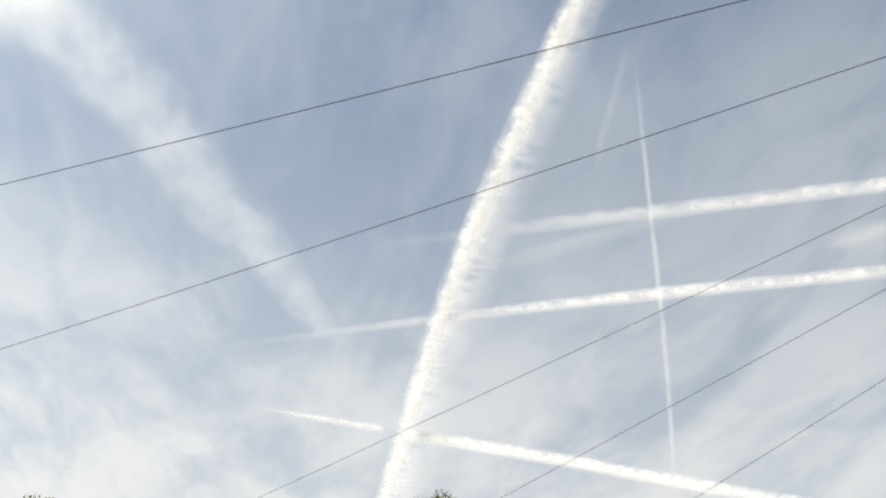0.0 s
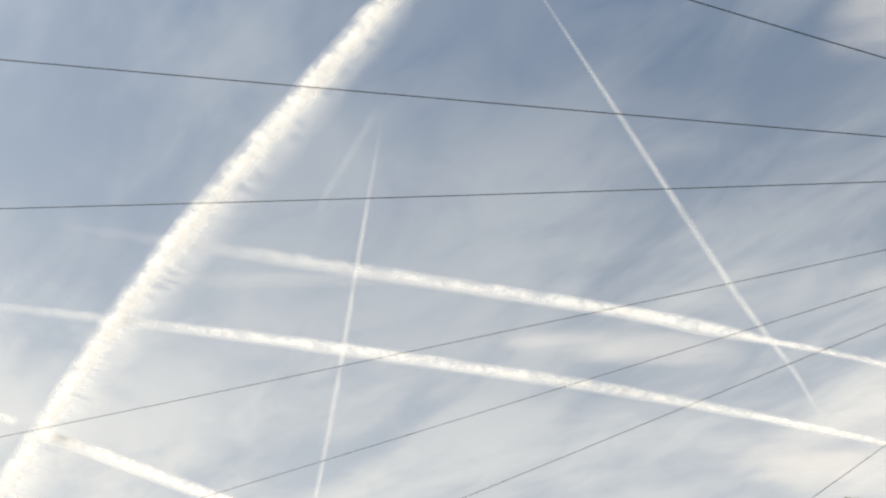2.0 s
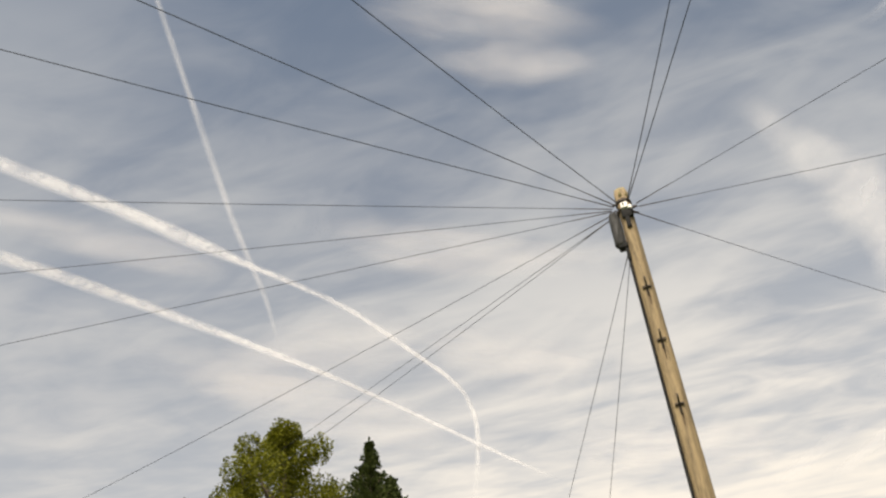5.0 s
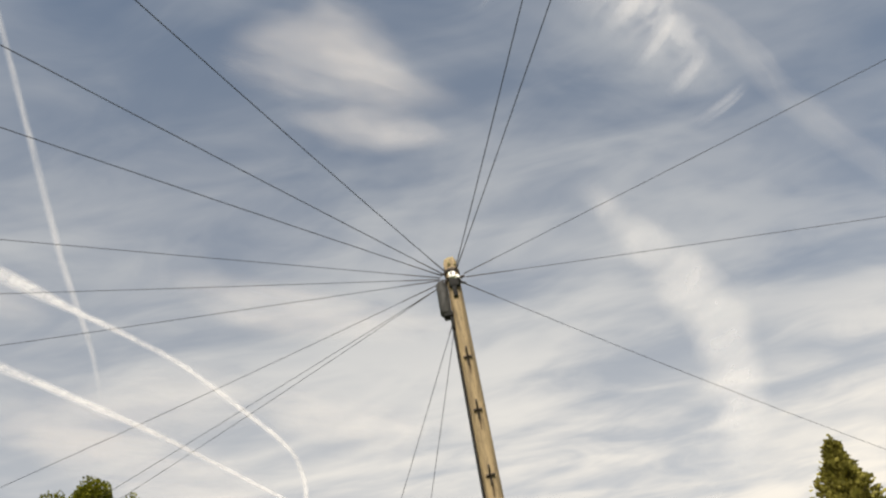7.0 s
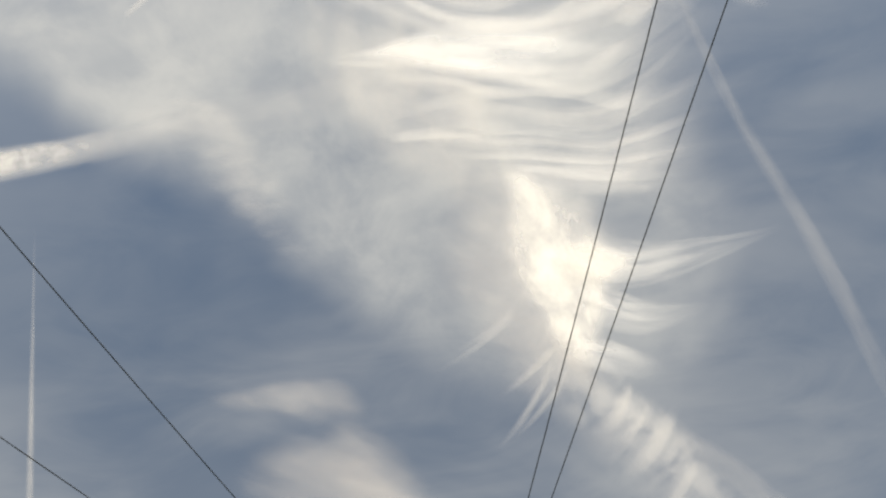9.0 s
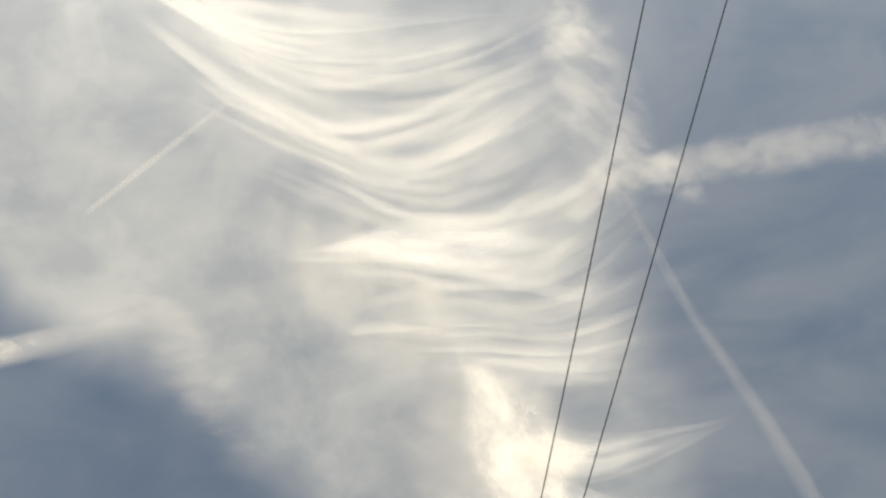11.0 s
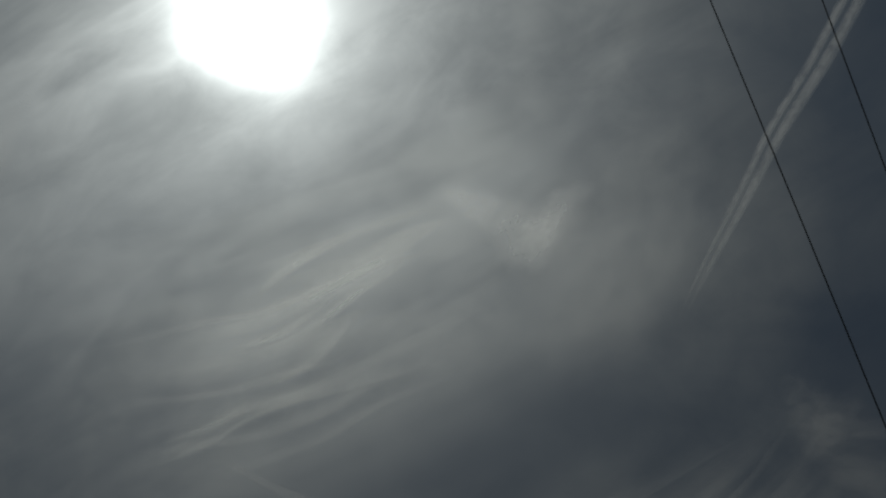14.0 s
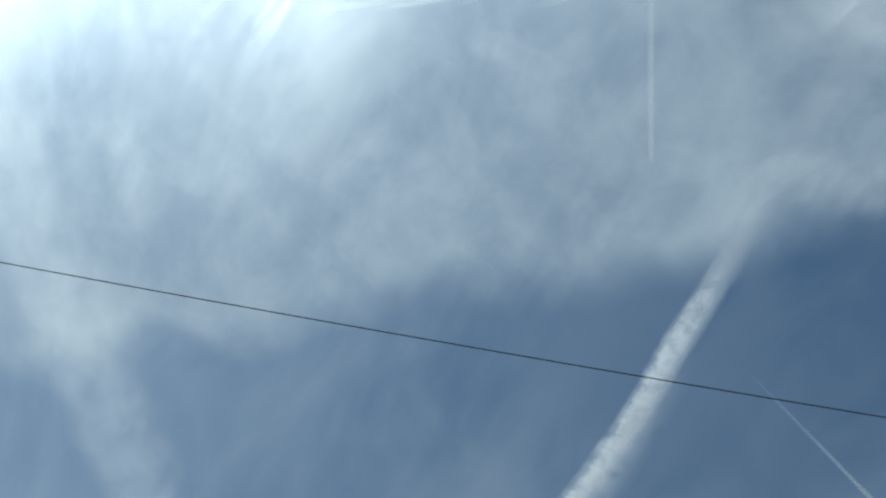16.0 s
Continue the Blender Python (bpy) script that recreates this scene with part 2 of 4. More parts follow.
def fleece(name, density, scale, albedo=0.5, soft=(0.22, 1.25), rough=0.52, lift=1.5, stretch=(1.0, 1.6), turn=30, tint=(1.0, 0.975, 0.94), forward=0.0, ends=2.4, along=None):
    """Tangled ice cloud: a soft body eaten into by turbulence at several scales, thinning out to nothing at its rim."""
    m, n = material(name)
    _, v, _ = n.sep(n.add("ShaderNodeUVMap", uv_map="trail").outputs[0])
    span, seed, _ = n.sep(n.add("ShaderNodeUVMap", uv_map="span").outputs[0])
    mp = n.add("ShaderNodeMapping")
    mp.inputs["Rotation"].default_value = (0, 0, radians(turn))
    mp.inputs["Scale"].default_value = (stretch[0], stretch[1], 0.0)
    if along is not None:      # grain drawn out along this bearing in plan
        mp.vector_type = "TEXTURE"
        mp.inputs["Rotation"].default_value = (0, 0, radians(along))
        mp.inputs["Scale"].default_value = (1 / stretch[0], 1 / stretch[1], 1000.0)
    n.link(n.add("ShaderNodeNewGeometry").outputs["Position"], mp.inputs["Vector"])
    at = n.vec("ADD", mp.outputs[0], n.comb(0.0, 0.0, n.math("MULTIPLY", seed, 900.0)))
    big = n.noise(at, 1.0 / scale, 5.0, rough, 0.3)
    small = n.noise(at, 4.2 / scale, 3.0, 0.5, 0.2)
    torn = n.math("SUBTRACT", n.math("ADD", n.math("MULTIPLY", big, 0.84), n.math("MULTIPLY", small, 0.16)), 0.5)
    rim = n.math("SUBTRACT", 1.0, n.math("MULTIPLY", v, v), clamp=True)
    tip = n.math("SUBTRACT", n.math("MULTIPLY", span, 2.0), 1.0)
    tip = n.math("SUBTRACT", 1.0, n.math("POWER", n.math("ABSOLUTE", tip), ends), clamp=True)
    body = n.math("MULTIPLY", rim, tip)
    f = n.math("ADD", body, n.math("MULTIPLY", torn, lift))
    alpha = n.math("MULTIPLY", n.ramp(f, soft[0], soft[1]), n.ramp(body, 0.0, 0.85))
    alpha = n.math("MULTIPLY", alpha, density, clamp=True)
    d = n.add("ShaderNodeMixShader")
    d.inputs[0].default_value = forward
    t = n.add("ShaderNodeBsdfTranslucent")
    t.inputs["Color"].default_value = rgba(*(albedo * c for c in tint))
    n.link(t.outputs[0], d.inputs[1])
    if forward:
        r = n.add("ShaderNodeBsdfRefraction", Roughness=0.8, IOR=1.7)
        r.inputs["Color"].default_value = rgba(*tint)
        n.link(n.add("ShaderNodeCombineXYZ", X=-SUN_DIR.x, Y=-SUN_DIR.y, Z=-SUN_DIR.z).outputs[0], r.inputs["Normal"])
        n.link(r.outputs[0], d.inputs[2])
    s = n.add("ShaderNodeMixShader")
    n.link(alpha, s.inputs[0])
    n.link(n.add("ShaderNodeBsdfTransparent").outputs[0], s.inputs[1])
    n.link(d.outputs[0], s.inputs[2])
    n.link(s.outputs[0], n.add("ShaderNodeOutputMaterial").inputs[0])
    return m


POLE_WOOD = surface("weathered_pole_wood", (0.055, 0.038, 0.020), (0.27, 0.195, 0.10), 4.0, 0.8, 0.6, (7, 7, 0.5), contrast=(0.30, 0.62))
TOP_WOOD = surface("split_end_grain", (0.10, 0.075, 0.035), (0.36, 0.29, 0.14), 14.0, 0.85, 0.5)
STEEL = surface("rusted_galvanised_steel", (0.025, 0.020, 0.016), (0.085, 0.062, 0.045), 22.0, 0.75, 0.3, metal=0.2, gloss=0.3)
RUST = surface("rust_stain", (0.045, 0.028, 0.015), (0.12, 0.075, 0.035), 20.0, 0.9)
BOX_PLASTIC = surface("grey_plastic", (0.030, 0.029, 0.029), (0.062, 0.060, 0.058), 9.0, 0.7, 0.1, gloss=0.25)
BLACK = surface("black_sheath", (0.008, 0.008, 0.008), (0.02, 0.019, 0.018), 15.0, 0.8, gloss=0.15)
WIRE = surface("faded_wire_sheath", (0.022, 0.024, 0.030), (0.042, 0.045, 0.054), 15.0, 0.8, gloss=0.2)
WHITE = surface("white_plastic", (0.68, 0.66, 0.60), (0.82, 0.80, 0.76), 12.0, 0.45)
BARK = surface("bark", (0.045, 0.033, 0.022), (0.13, 0.10, 0.07), 6.0, 0.9, 0.6, (3, 3, 0.7))
LEAF = leafage("broad_leaf", (0.022, 0.034, 0.004), (0.215, 0.21, 0.016))
NEEDLE = leafage("conifer_needle", (0.018, 0.030, 0.010), (0.065, 0.08, 0.02))
GOLD_NEEDLE = leafage("golden_conifer_needle", (0.030, 0.030, 0.006), (0.34, 0.30, 0.07))
CLAY = surface("terracotta", (0.17, 0.05, 0.028), (0.36, 0.13, 0.065), 8.0, 0.8, 0.2)
BRICK = surface("red_brick", (0.22, 0.075, 0.045), (0.38, 0.16, 0.095), 9.0, 0.85, 0.3)
MORTAR = surface("mortar", (0.30, 0.28, 0.24), (0.44, 0.41, 0.36), 14.0, 0.9, 0.3)
TILE = surface("roof_tile", (0.13, 0.06, 0.04), (0.26, 0.13, 0.085), 5.0, 0.85, 0.3)
RENDERED = surface("rendered_wall", (0.55, 0.52, 0.45), (0.70, 0.67, 0.60), 3.0, 0.9, 0.2)
GRASS = surface("grass", (0.03, 0.05, 0.015), (0.09, 0.12, 0.035), 0.4, 0.95, 0.4)

FRESH = vapour("fresh_trail", 0.55, 0.05, 1.5, 1.6, 0.7, (0.45, 0.05), patch=0.5)
PLUMED = vapour("plumed_trail", 0.84, 0.05, 0.9, 1.8, 0.6, (0.02, 0.25), patch=0.5)
PLUME = vapour("plume", 0.58, 0.045, 0.9, 0.9, 0.9, (0.04, 0.2), patch=0.80, lean=-0.6, slant=-9.0)
HAIR = vapour("hairline_trail", 0.34, 0.02, 0.8, 2.2, 0.30, (0.38, 0.2), patch=0.45)
STUB = vapour("short_faint_trail", 0.26, 0.02, 0.8, 1.6, 0.35, (0.3, 0.3), patch=0.3)
FAINT = vapour("faint_trail", 0.08, 0.02, 0.8, 1.6, 0.35, (0.3, 0.3), patch=0.4)
SPENT = vapour("spent_trail", 0.125, 0.014, 1.2, 1.7, 0.9, (0.22, 0.28), patch=0.55)
RAGGED = fleece("ragged_trail", 0.34, 60.0, 0.50, (0.05, 1.7), rough=0.60, lift=2.8, stretch=(1.0, 1.4), turn=10, ends=5.0)
WIDE = fleece("spread_trail", 0.30, 75.0, 0.54, (-0.15, 1.6), rough=0.56, lift=2.3, stretch=(1.0, 1.3), forward=0.15, ends=5.0)
TWIN = vapour("twin_trail", 0.52, 0.05, 0.6, 1.4, 0.7, (0.22, 0.12), 0.95, 0.5, detail=2.5)
LOW = vapour("low_trail", 0.85, 0.06, 1.5, 1.6, 0.7, (0.02, 0.05), patch=0.4)
LONG = vapour("long_trail", 0.74, 0.055, 0.9, 1.6, 0.55, (0.28, 0.10), patch=0.5)
BAND = fleece("soft_trail_band", 0.50, 120.0, 0.52, (0.0, 1.6), rough=0.58, lift=2.6, stretch=(1.0, 0.7), turn=20, ends=3.5)
PUFF = fleece("cirrus_puff", 0.40, 130.0, 0.50, (-0.02, 1.75), rough=0.64, lift=2.2, stretch=(0.6, 1.7), along=32, tint=(1.0, 0.95, 0.90))
GLOW = fleece("sunlit_cirrus_heart", 0.56, 110.0, 0.88, (0.0, 1.7), lift=2.4, stretch=(0.6, 2.4), along=6, tint=(1.0, 0.985, 0.95))
ARC = vapour("bright_cirrus_arc", 0.24, 0.010, 1.6, 1.9, 0.9, (0.25, 0.65), 0.66, 0.6, forward=0.2)
HAZE = fleece("glowing_haze", 0.50, 120.0, 0.58, (0.0, 1.8), lift=2.3, stretch=(1.6, 1.0), turn=-25, tint=(1.0, 0.96, 0.90))
BRIGHT_VEIL = fleece("sunward_veil", 0.30, 150.0, 0.85, (0.0, 1.9), lift=2.2, stretch=(0.8, 1.5), along=-40, tint=(1.0, 0.97, 0.92), forward=0.35)
HOOK = fleece("hooked_cirrus", 0.28, 75.0, 0.50, (0.10, 1.6), lift=2.8, stretch=(1.0, 2.2), turn=50)
TORN = fleece("torn_ripples", 0.30, 48.0, 0.66, (0.10, 1.85), rough=0.58, lift=3.2, stretch=(0.6, 1.8), along=35)
QUILL = vapour("combed_cirrus_fringe", 0.34, 0.020, 1.1, 0.9, 0.9, (0.16, 0.30), 0.60, 1.0, lean=-0.3, slant=-16.0, detail=2.6)
DENSE = fleece("bright_cirrus", 0.92, 70.0, 0.74, (0.05, 1.6), lift=2.0, stretch=(1.0, 1.6), along=70, tint=(1.0, 0.97, 0.915))
FLUFF = fleece("small_cirrus_tuft", 0.22, 22.0, 0.68, (0.0, 1.7), rough=0.58, lift=2.8, stretch=(1.0, 1.6), turn=40)
ARM = vapour("trailing_cirrus_arm", 0.44, 0.009, 2.0, 1.0, 1.2, (0.08, 0.85), 0.74, 0.85, (1.0, 0.985, 0.95))
# albedo raised: part of the tuft's forward-scattered sunlight is put into its colour
TUFT = fleece("sunward_tuft", 0.46, 58.0, 0.96, (0.02, 1.8), rough=0.5, lift=2.2, stretch=(1.0, 1.6), along=-25, forward=0.30)
SHEET = vapour("rippled_cirrus", 0.30, 0.0045, 6.0, 0.9, 0.55, (0.38, 0.34), 0.60, 0.95, forward=0.15, detail=2.6)
WISP = vapour("cirrus_wisp", 0.24, 0.008, 1.6, 1.6, 0.9, (0.35, 0.35), 0.64, 0.6, forward=0.1)
STRAND = vapour("crisp_edged_cirrus_strand", 0.27, 0.006, 1.1, 1.1, 0.55, (0.25, 0.34), 0.72, 0.6, (1.0, 0.985, 0.95), forward=0.15, lean=0.5)
STROKE = vapour("bright_cirrus_stroke", 0.15, 0.014, 1.2, 1.5, 0.9, (0.42, 0.56), 0.62, 0.6)
BEAD = fleece("bright_cirrus_bead", 0.30, 30.0, 0.72, (0.0, 1.8), rough=0.60, lift=3.0, stretch=(1.0, 1.5), turn=40)
# sunward copies: brightness from the near sun is put into the albedo
SUN_STRAND = vapour("sunward_crisp_strand", 0.31, 0.007, 1.1, 1.1, 0.6, (0.36, 0.40), 0.98, 0.6, (1.0, 0.98, 0.92), forward=0.30, lean=0.45)
SUN_SHEET = vapour("sunward_cirrus", 0.22, 0.005, 4.0, 0.9, 0.9, (0.36, 0.34), 0.92, 0.90, (1.0, 0.98, 0.92), forward=0.28, detail=1.8)
SUN_WISP = vapour("sunward_wisp", 0.22, 0.009, 1.8, 1.8, 0.9, (0.42, 0.42), 0.92, 0.6, (1.0, 0.98, 0.93), forward=0.2)


# ---------------------------------------------------------------- building helpers
def part(name, bm, mat, parent=None, label="", smooth=True):
    me = bpy.data.meshes.new(name)
    bm.to_mesh(me)
    bm.free()
    me.materials.append(mat)
    if smooth:
        me.polygons.foreach_set("use_smooth", [True] * len(me.polygons))
    ob = new(name, me)
    if parent is not None:
        ob.parent = parent
    if label:
        ob["label"] = label
    return ob


def thing(name, at, label, category, group="", kind=""):
    ob = new(name)
    ob.empty_display_size = 0.2
    ob.location = at
    return tagged(ob, label, category, group, kind)


def spline(keys, steps):
    """Smooth samples through keys (tuples of numbers), Catmull-Rom."""
    pts = [Vector(k) for k in keys]
    pts = [pts[0] * 2 - pts[1]] + pts + [pts[-1] * 2 - pts[-2]]
    out = []
    for i in range(1, len(pts) - 2):
        a, b, c, d = pts[i - 1:i + 3]
        for j in range(steps):
            t = j / steps
            out.append(0.5 * ((2 * b) + (c - a) * t + (2 * a - 5 * b + 4 * c - d) * t * t + (3 * b - a - 3 * c + d) * t ** 3))
    out.append(pts[-2])
    return out


def tube(bm, pts, radii, sides=8, caps=True):
    rings = []
    for i, p in enumerate(pts):
        t = (pts[min(i + 1, len(pts) - 1)] - pts[max(i - 1, 0)]).normalized()
        s = t.orthogonal().normalized() if not rings else (prev - t * prev.dot(t)).normalized()
        prev = s
        q = t.cross(s)
        rings.append([bm.verts.new(p + (s * math.cos(a) + q * math.sin(a)) * radii[i]) for a in (2 * math.pi * k / sides for k in range(sides))])
    for a, b in zip(rings, rings[1:]):
        for k in range(sides):
            bm.faces.new((a[k], a[(k + 1) % sides], b[(k + 1) % sides], b[k]))
    if caps:
        bm.faces.new(rings[0][::-1])
        bm.faces.new(rings[-1])


def block(bm, size, m=Matrix(), bevel=0.0):
    made = bmesh.ops.create_cube(bm, size=1.0, matrix=m @ Matrix.Diagonal((*size, 1)))
    if bevel:
        edges = list({e for v in made["verts"] for e in v.link_edges})
        bmesh.ops.bevel(bm, geom=edges, offset=bevel, segments=2, profile=0.5, affect="EDGES")


def band(bm, keys, height, steps=10, seed=0.0):
    """A soft band of ice cloud through plan places (x, y, width) given for a deck at 1000 m, laid at the given height and arched across."""
    trail, span = bm.loops.layers.uv.get("trail") or bm.loops.layers.uv.new("trail"), bm.loops.layers.uv.get("span") or bm.loops.layers.uv.new("span")
    k = height / 1000.0
    pts = spline([(x * k, y * k, w * k) for x, y, w in keys], steps)
    rows, length = [], 0.0
    for i, p in enumerate(pts):
        at = Vector((p.x, p.y, height))
        q0, q1 = pts[max(i - 1, 0)], pts[min(i + 1, len(pts) - 1)]
        t = Vector((q1.x - q0.x, q1.y - q0.y, 0)).normalized()
        side = Vector((-t.y, t.x, 0))                     # flat in the deck, its width as seen from the ground
        seen = t.cross(at.normalized()).normalized()
        w = p.z * 0.72 / max(0.3, abs(side.dot(seen)))
        if i:
            length += (Vector((p.x, p.y)) - Vector((pts[i - 1].x, pts[i - 1].y))).length
        rows.append((length, i / (len(pts) - 1), [bm.verts.new(at + side * (v * w) + Vector((0, 0, 0.02 * w * (1 - v * v)))) for v in (-1, -0.5, 0, 0.5, 1)]))
    across = (-1, -0.5, 0, 0.5, 1)
    for (l0, s0, a), (l1, s1, b) in zip(rows, rows[1:]):
        for c in range(4):
            f = bm.faces.new((a[c], a[c + 1], b[c + 1], b[c]))
            f.normal_update()
            down = f.normal.z < 0
            for lp, (l, s, v) in zip(f.loops, ((l0, s0, across[c]), (l0, s0, across[c + 1]), (l1, s1, across[c + 1]), (l1, s1, across[c]))):
                lp[trail].uv = (l, v)
                lp[span].uv = (s, seed)
            if not down:
                f.normal_flip()


def contrail(keys, height, mat, label, steps=14, seed=0.1):
    bm = bmesh.new()
    band(bm, keys, height, steps, seed)
    return tagged(part("contrail", bm, mat), label, "contrail", "contrails across the sky")


def loft(bm, first, last, height, seed, rows=10, steps=8):
    """One broad thin sheet of ice cloud spanned between two lines in plan, gently undulating."""
    trail, span = bm.loops.layers.uv.get("trail") or bm.loops.layers.uv.new("trail"), bm.loops.layers.uv.get("span") or bm.loops.layers.uv.new("span")
    k = height / 1000.0
    grid = []
    for r in range(rows + 1):
        f = r / rows
        pts = spline([(x * k, y * k, 0) for x, y in between(first, last, f)], steps)
        length, line = 0.0, []
        for i, p in enumerate(pts):
            length += (p - pts[max(i - 1, 0)]).length
            line.append((bm.verts.new((p.x, p.y, height + 5 * math.sin(9 * f + i * 0.3))), length, i / (len(pts) - 1), 2 * f - 1))
        grid.append(line)
    for a, b in zip(grid, grid[1:]):
        for i in range(len(a) - 1):
            quad = (a[i], a[i + 1], b[i + 1], b[i])
            fc = bm.faces.new([q[0] for q in quad])
            for lp, (_, l, s, v) in zip(fc.loops, quad):
                lp[trail].uv = (l, v)
                lp[span].uv = (s, seed)
            fc.normal_update()
            if fc.normal.z > 0:
                fc.normal_flip()


def between(a, b, f):
    return [tuple(p + (q - p) * f for p, q in zip(u, v)) for u, v in zip(a, b)]


def streaks(name, families, height, mat, label, seed):
    """A bank of streaked cirrus: bands spaced between two bounding lines in plan, uneven in length, width and place."""
    rnd = random.Random(seed)
    bm = bmesh.new()
    for first, last, count, width in families:
        for i in range(count):
            f = (i + rnd.uniform(-0.38, 0.38)) / max(count - 1, 1)
            line = spline(between(first, last, f), 6)
            n = len(line)
            i0, i1 = int(n * rnd.uniform(0.0, 0.3)), int(n * rnd.uniform(0.7, 1.0))
            cut = line[i0:max(i1, i0 + 5)]
            w = width * rnd.uniform(0.45, 1.5)
            keys = [(p.x + rnd.uniform(-4, 4), p.y + rnd.uniform(-4, 4), w * (0.35 + 0.65 * math.sin(math.pi * (j + 0.6) / (len(cut) + 0.2)))) for j, p in enumerate(cut)][::2]
            band(bm, keys, height + i * 1.5, 5, rnd.random())
    return tagged(part(name, bm, mat), label, "cloud", "cirrus clouds", "stuff")


# ---------------------------------------------------------------- ground
bm = bmesh.new()
bmesh.ops.create_grid(bm, x_segments=60, y_segments=60, size=2400)
for v in bm.verts:
    r = v.co.length
    v.co.z = 0.0 if r < 90 else 2.5 * noise.noise(v.co * 0.004)
tagged(part("ground", bm, GRASS), "rough green grass ground reaching the horizon", "ground", kind="structure")

# ---------------------------------------------------------------- contrails
big = contrail([(-2600, 402, 46), (-2281, 366, 44), (-1484, 282, 40), (-1153, 259, 38), (-939, 250, 35), (-580, 242, 30), (-439, 228, 30), (-330, 220, 28), (-225, 210, 23)],
         1000, PLUMED, "thick bright contrail with feathered plumes on one edge", 26, 0.11)
bm = bmesh.new()
band(bm, [(-2600, 462, 96), (-2281, 418, 92), (-1484, 322, 78), (-1153, 292, 68), (-939, 277, 58), (-580, 259, 42), (-400, 238, 34)], 1003, 20, 0.19)
part("plume", bm, PLUME, big, "thin combed plumes shed along the trail")
contrail([(-300, 215, 34), (-180, 205, 46), (-15, 187, 55), (130, 160, 50)], 1012, SPENT, "faint worn end of a thick contrail behind cirrus", 14, 0.23)
contrail([(160, 150, 30), (264, 128, 40), (357, 102, 42), (509, 93, 48), (667, 82, 50), (900, 62, 55), (1200, 40, 60)], 1006, RAGGED, "old ragged contrail spread into a pale band", 18, 0.31)
contrail([(-1330, 30, 9), (-1164, 275, 19), (-1002, 512, 22), (-763, 868, 20), (-690, 990, 23), (-621, 1108, 12), (-565, 1200, 9), (-510, 1310, 9), (-454, 1486, 10), (-415, 1620, 10), (-405, 1730, 10), (-440, 1930, 12), (-591, 2412, 14)],
         975, LONG, "bright white contrail that kinks and bends at its far end", 16, 0.42)
contrail([(-1831, -214, 10), (-1454, 273, 17), (-1195, 625, 21), (-905, 1046, 19), (-682, 1425, 12), (-572, 1648, 9), (-443, 1934, 9), (-293, 2260, 7)], 985, LONG, "long bright white contrail thinning to a point", 18, 0.53)
contrail([(-2010, -20, 6), (-1990, 110, 12), (-1964, 285, 18)], 966, FRESH, "thin tapering tip of a low contrail", 14, 0.61)
contrail([(-1962, 330, 20), (-1948, 420, 25), (-1920, 600, 28), (-1870, 1000, 29), (-1840, 1250, 31), (-1780, 1700, 31)], 962, LOW, "short bright contrail low in the sky", 18, 0.64)
contrail([(-700, 340, 6), (-832, 415, 7), (-1000, 511, 9), (-1312, 690, 11), (-1600, 850, 11), (-1950, 1040, 12)], 950, HAIR, "thin straight white contrail crossing two others", 12, 0.71)
contrail([(-405, 290, 2.5), (-430, 382, 3.5), (-493, 613, 8), (-589, 967, 11), (-621, 1108, 10), (-648, 1225, 9), (-705, 1410, 9)], 945, HAIR, "thin slanting white contrail, crisp in the middle", 12, 0.82)
contrail([(-380, -1000, 25), (-423, -942, 36), (-529, -833, 62), (-654, -720, 95), (-853, -558, 118), (-983, -424, 115), (-1090, -310, 108), (-1271, -196, 100), (-1391, -80, 85), (-1576, 48, 55), (-1690, 170, 22)],
         1020, WIDE, "broad old contrail spread into a soft ragged band", 16, 0.93)
contrail([(-85, -28, 5), (-106, -14, 6), (-175, 30, 7), (-244, 74, 6), (-262, 86, 5)], 955, STUB, "short faint contrail stub near the zenith", 8, 0.15)
for off, s in ((-0.30, 0.25), (0.32, 0.37)):
    keys = [(212, -224, 7), (300, -281, 13), (382, -332, 18), (447, -374, 21), (555, -433, 25), (716, -534, 28), (950, -680, 34)]
    contrail([(x + off * w * 0.55, y + off * w * 0.85, w * (0.52 if off > 0 else 0.40)) for x, y, w in keys], 940, TWIN, "one strand of a fresh twin contrail", 12, s)
contrail([(330, 105, 5), (354, 158, 9), (412, 274, 13), (495, 413, 18), (576, 561, 22), (624, 654, 24), (720, 830, 24)], 968, SPENT, "faint slanting contrail on blue sky", 12, 0.47)
contrail([(240, 610, 20), (370, 722, 34), (484, 844, 37), (535, 915, 40), (732, 1122, 44), (900, 1300, 46)], 1030, SPENT, "faint broad contrail beside feathered cirrus", 12, 0.58)
contrail([(225, 1010, 30), (278, 1104, 55), (384, 1281, 100), (496, 1471, 120), (560, 1735, 120), (600, 2000, 140), (605, 2300, 160)], 1035, BAND, "curved soft band of spread contrail", 12, 0.69)
contrail([(230, 2590, 18), (404, 2335, 34), (470, 2240, 20)], 948, STUB, "short faint streak low over the roofs", 8, 0.76)
contrail([(400, 2610, 20), (500, 2420, 26), (600, 2240, 14)], 952, STUB, "short faint streak low beside a tree", 8, 0.87)

contrail([(-960, 398, 8), (-883, 374, 12), (-780, 352, 12), (-690, 330, 8)], 958, FAINT, "very faint wisp of a spent contrail", 10, 0.33)
contrail([(-1330, 240, 14), (-1240, 325, 24), (-1143, 415, 24), (-1030, 520, 18), (-900, 640, 10)], 978, SPENT, "soft shadowy band under a bright contrail", 10, 0.44)


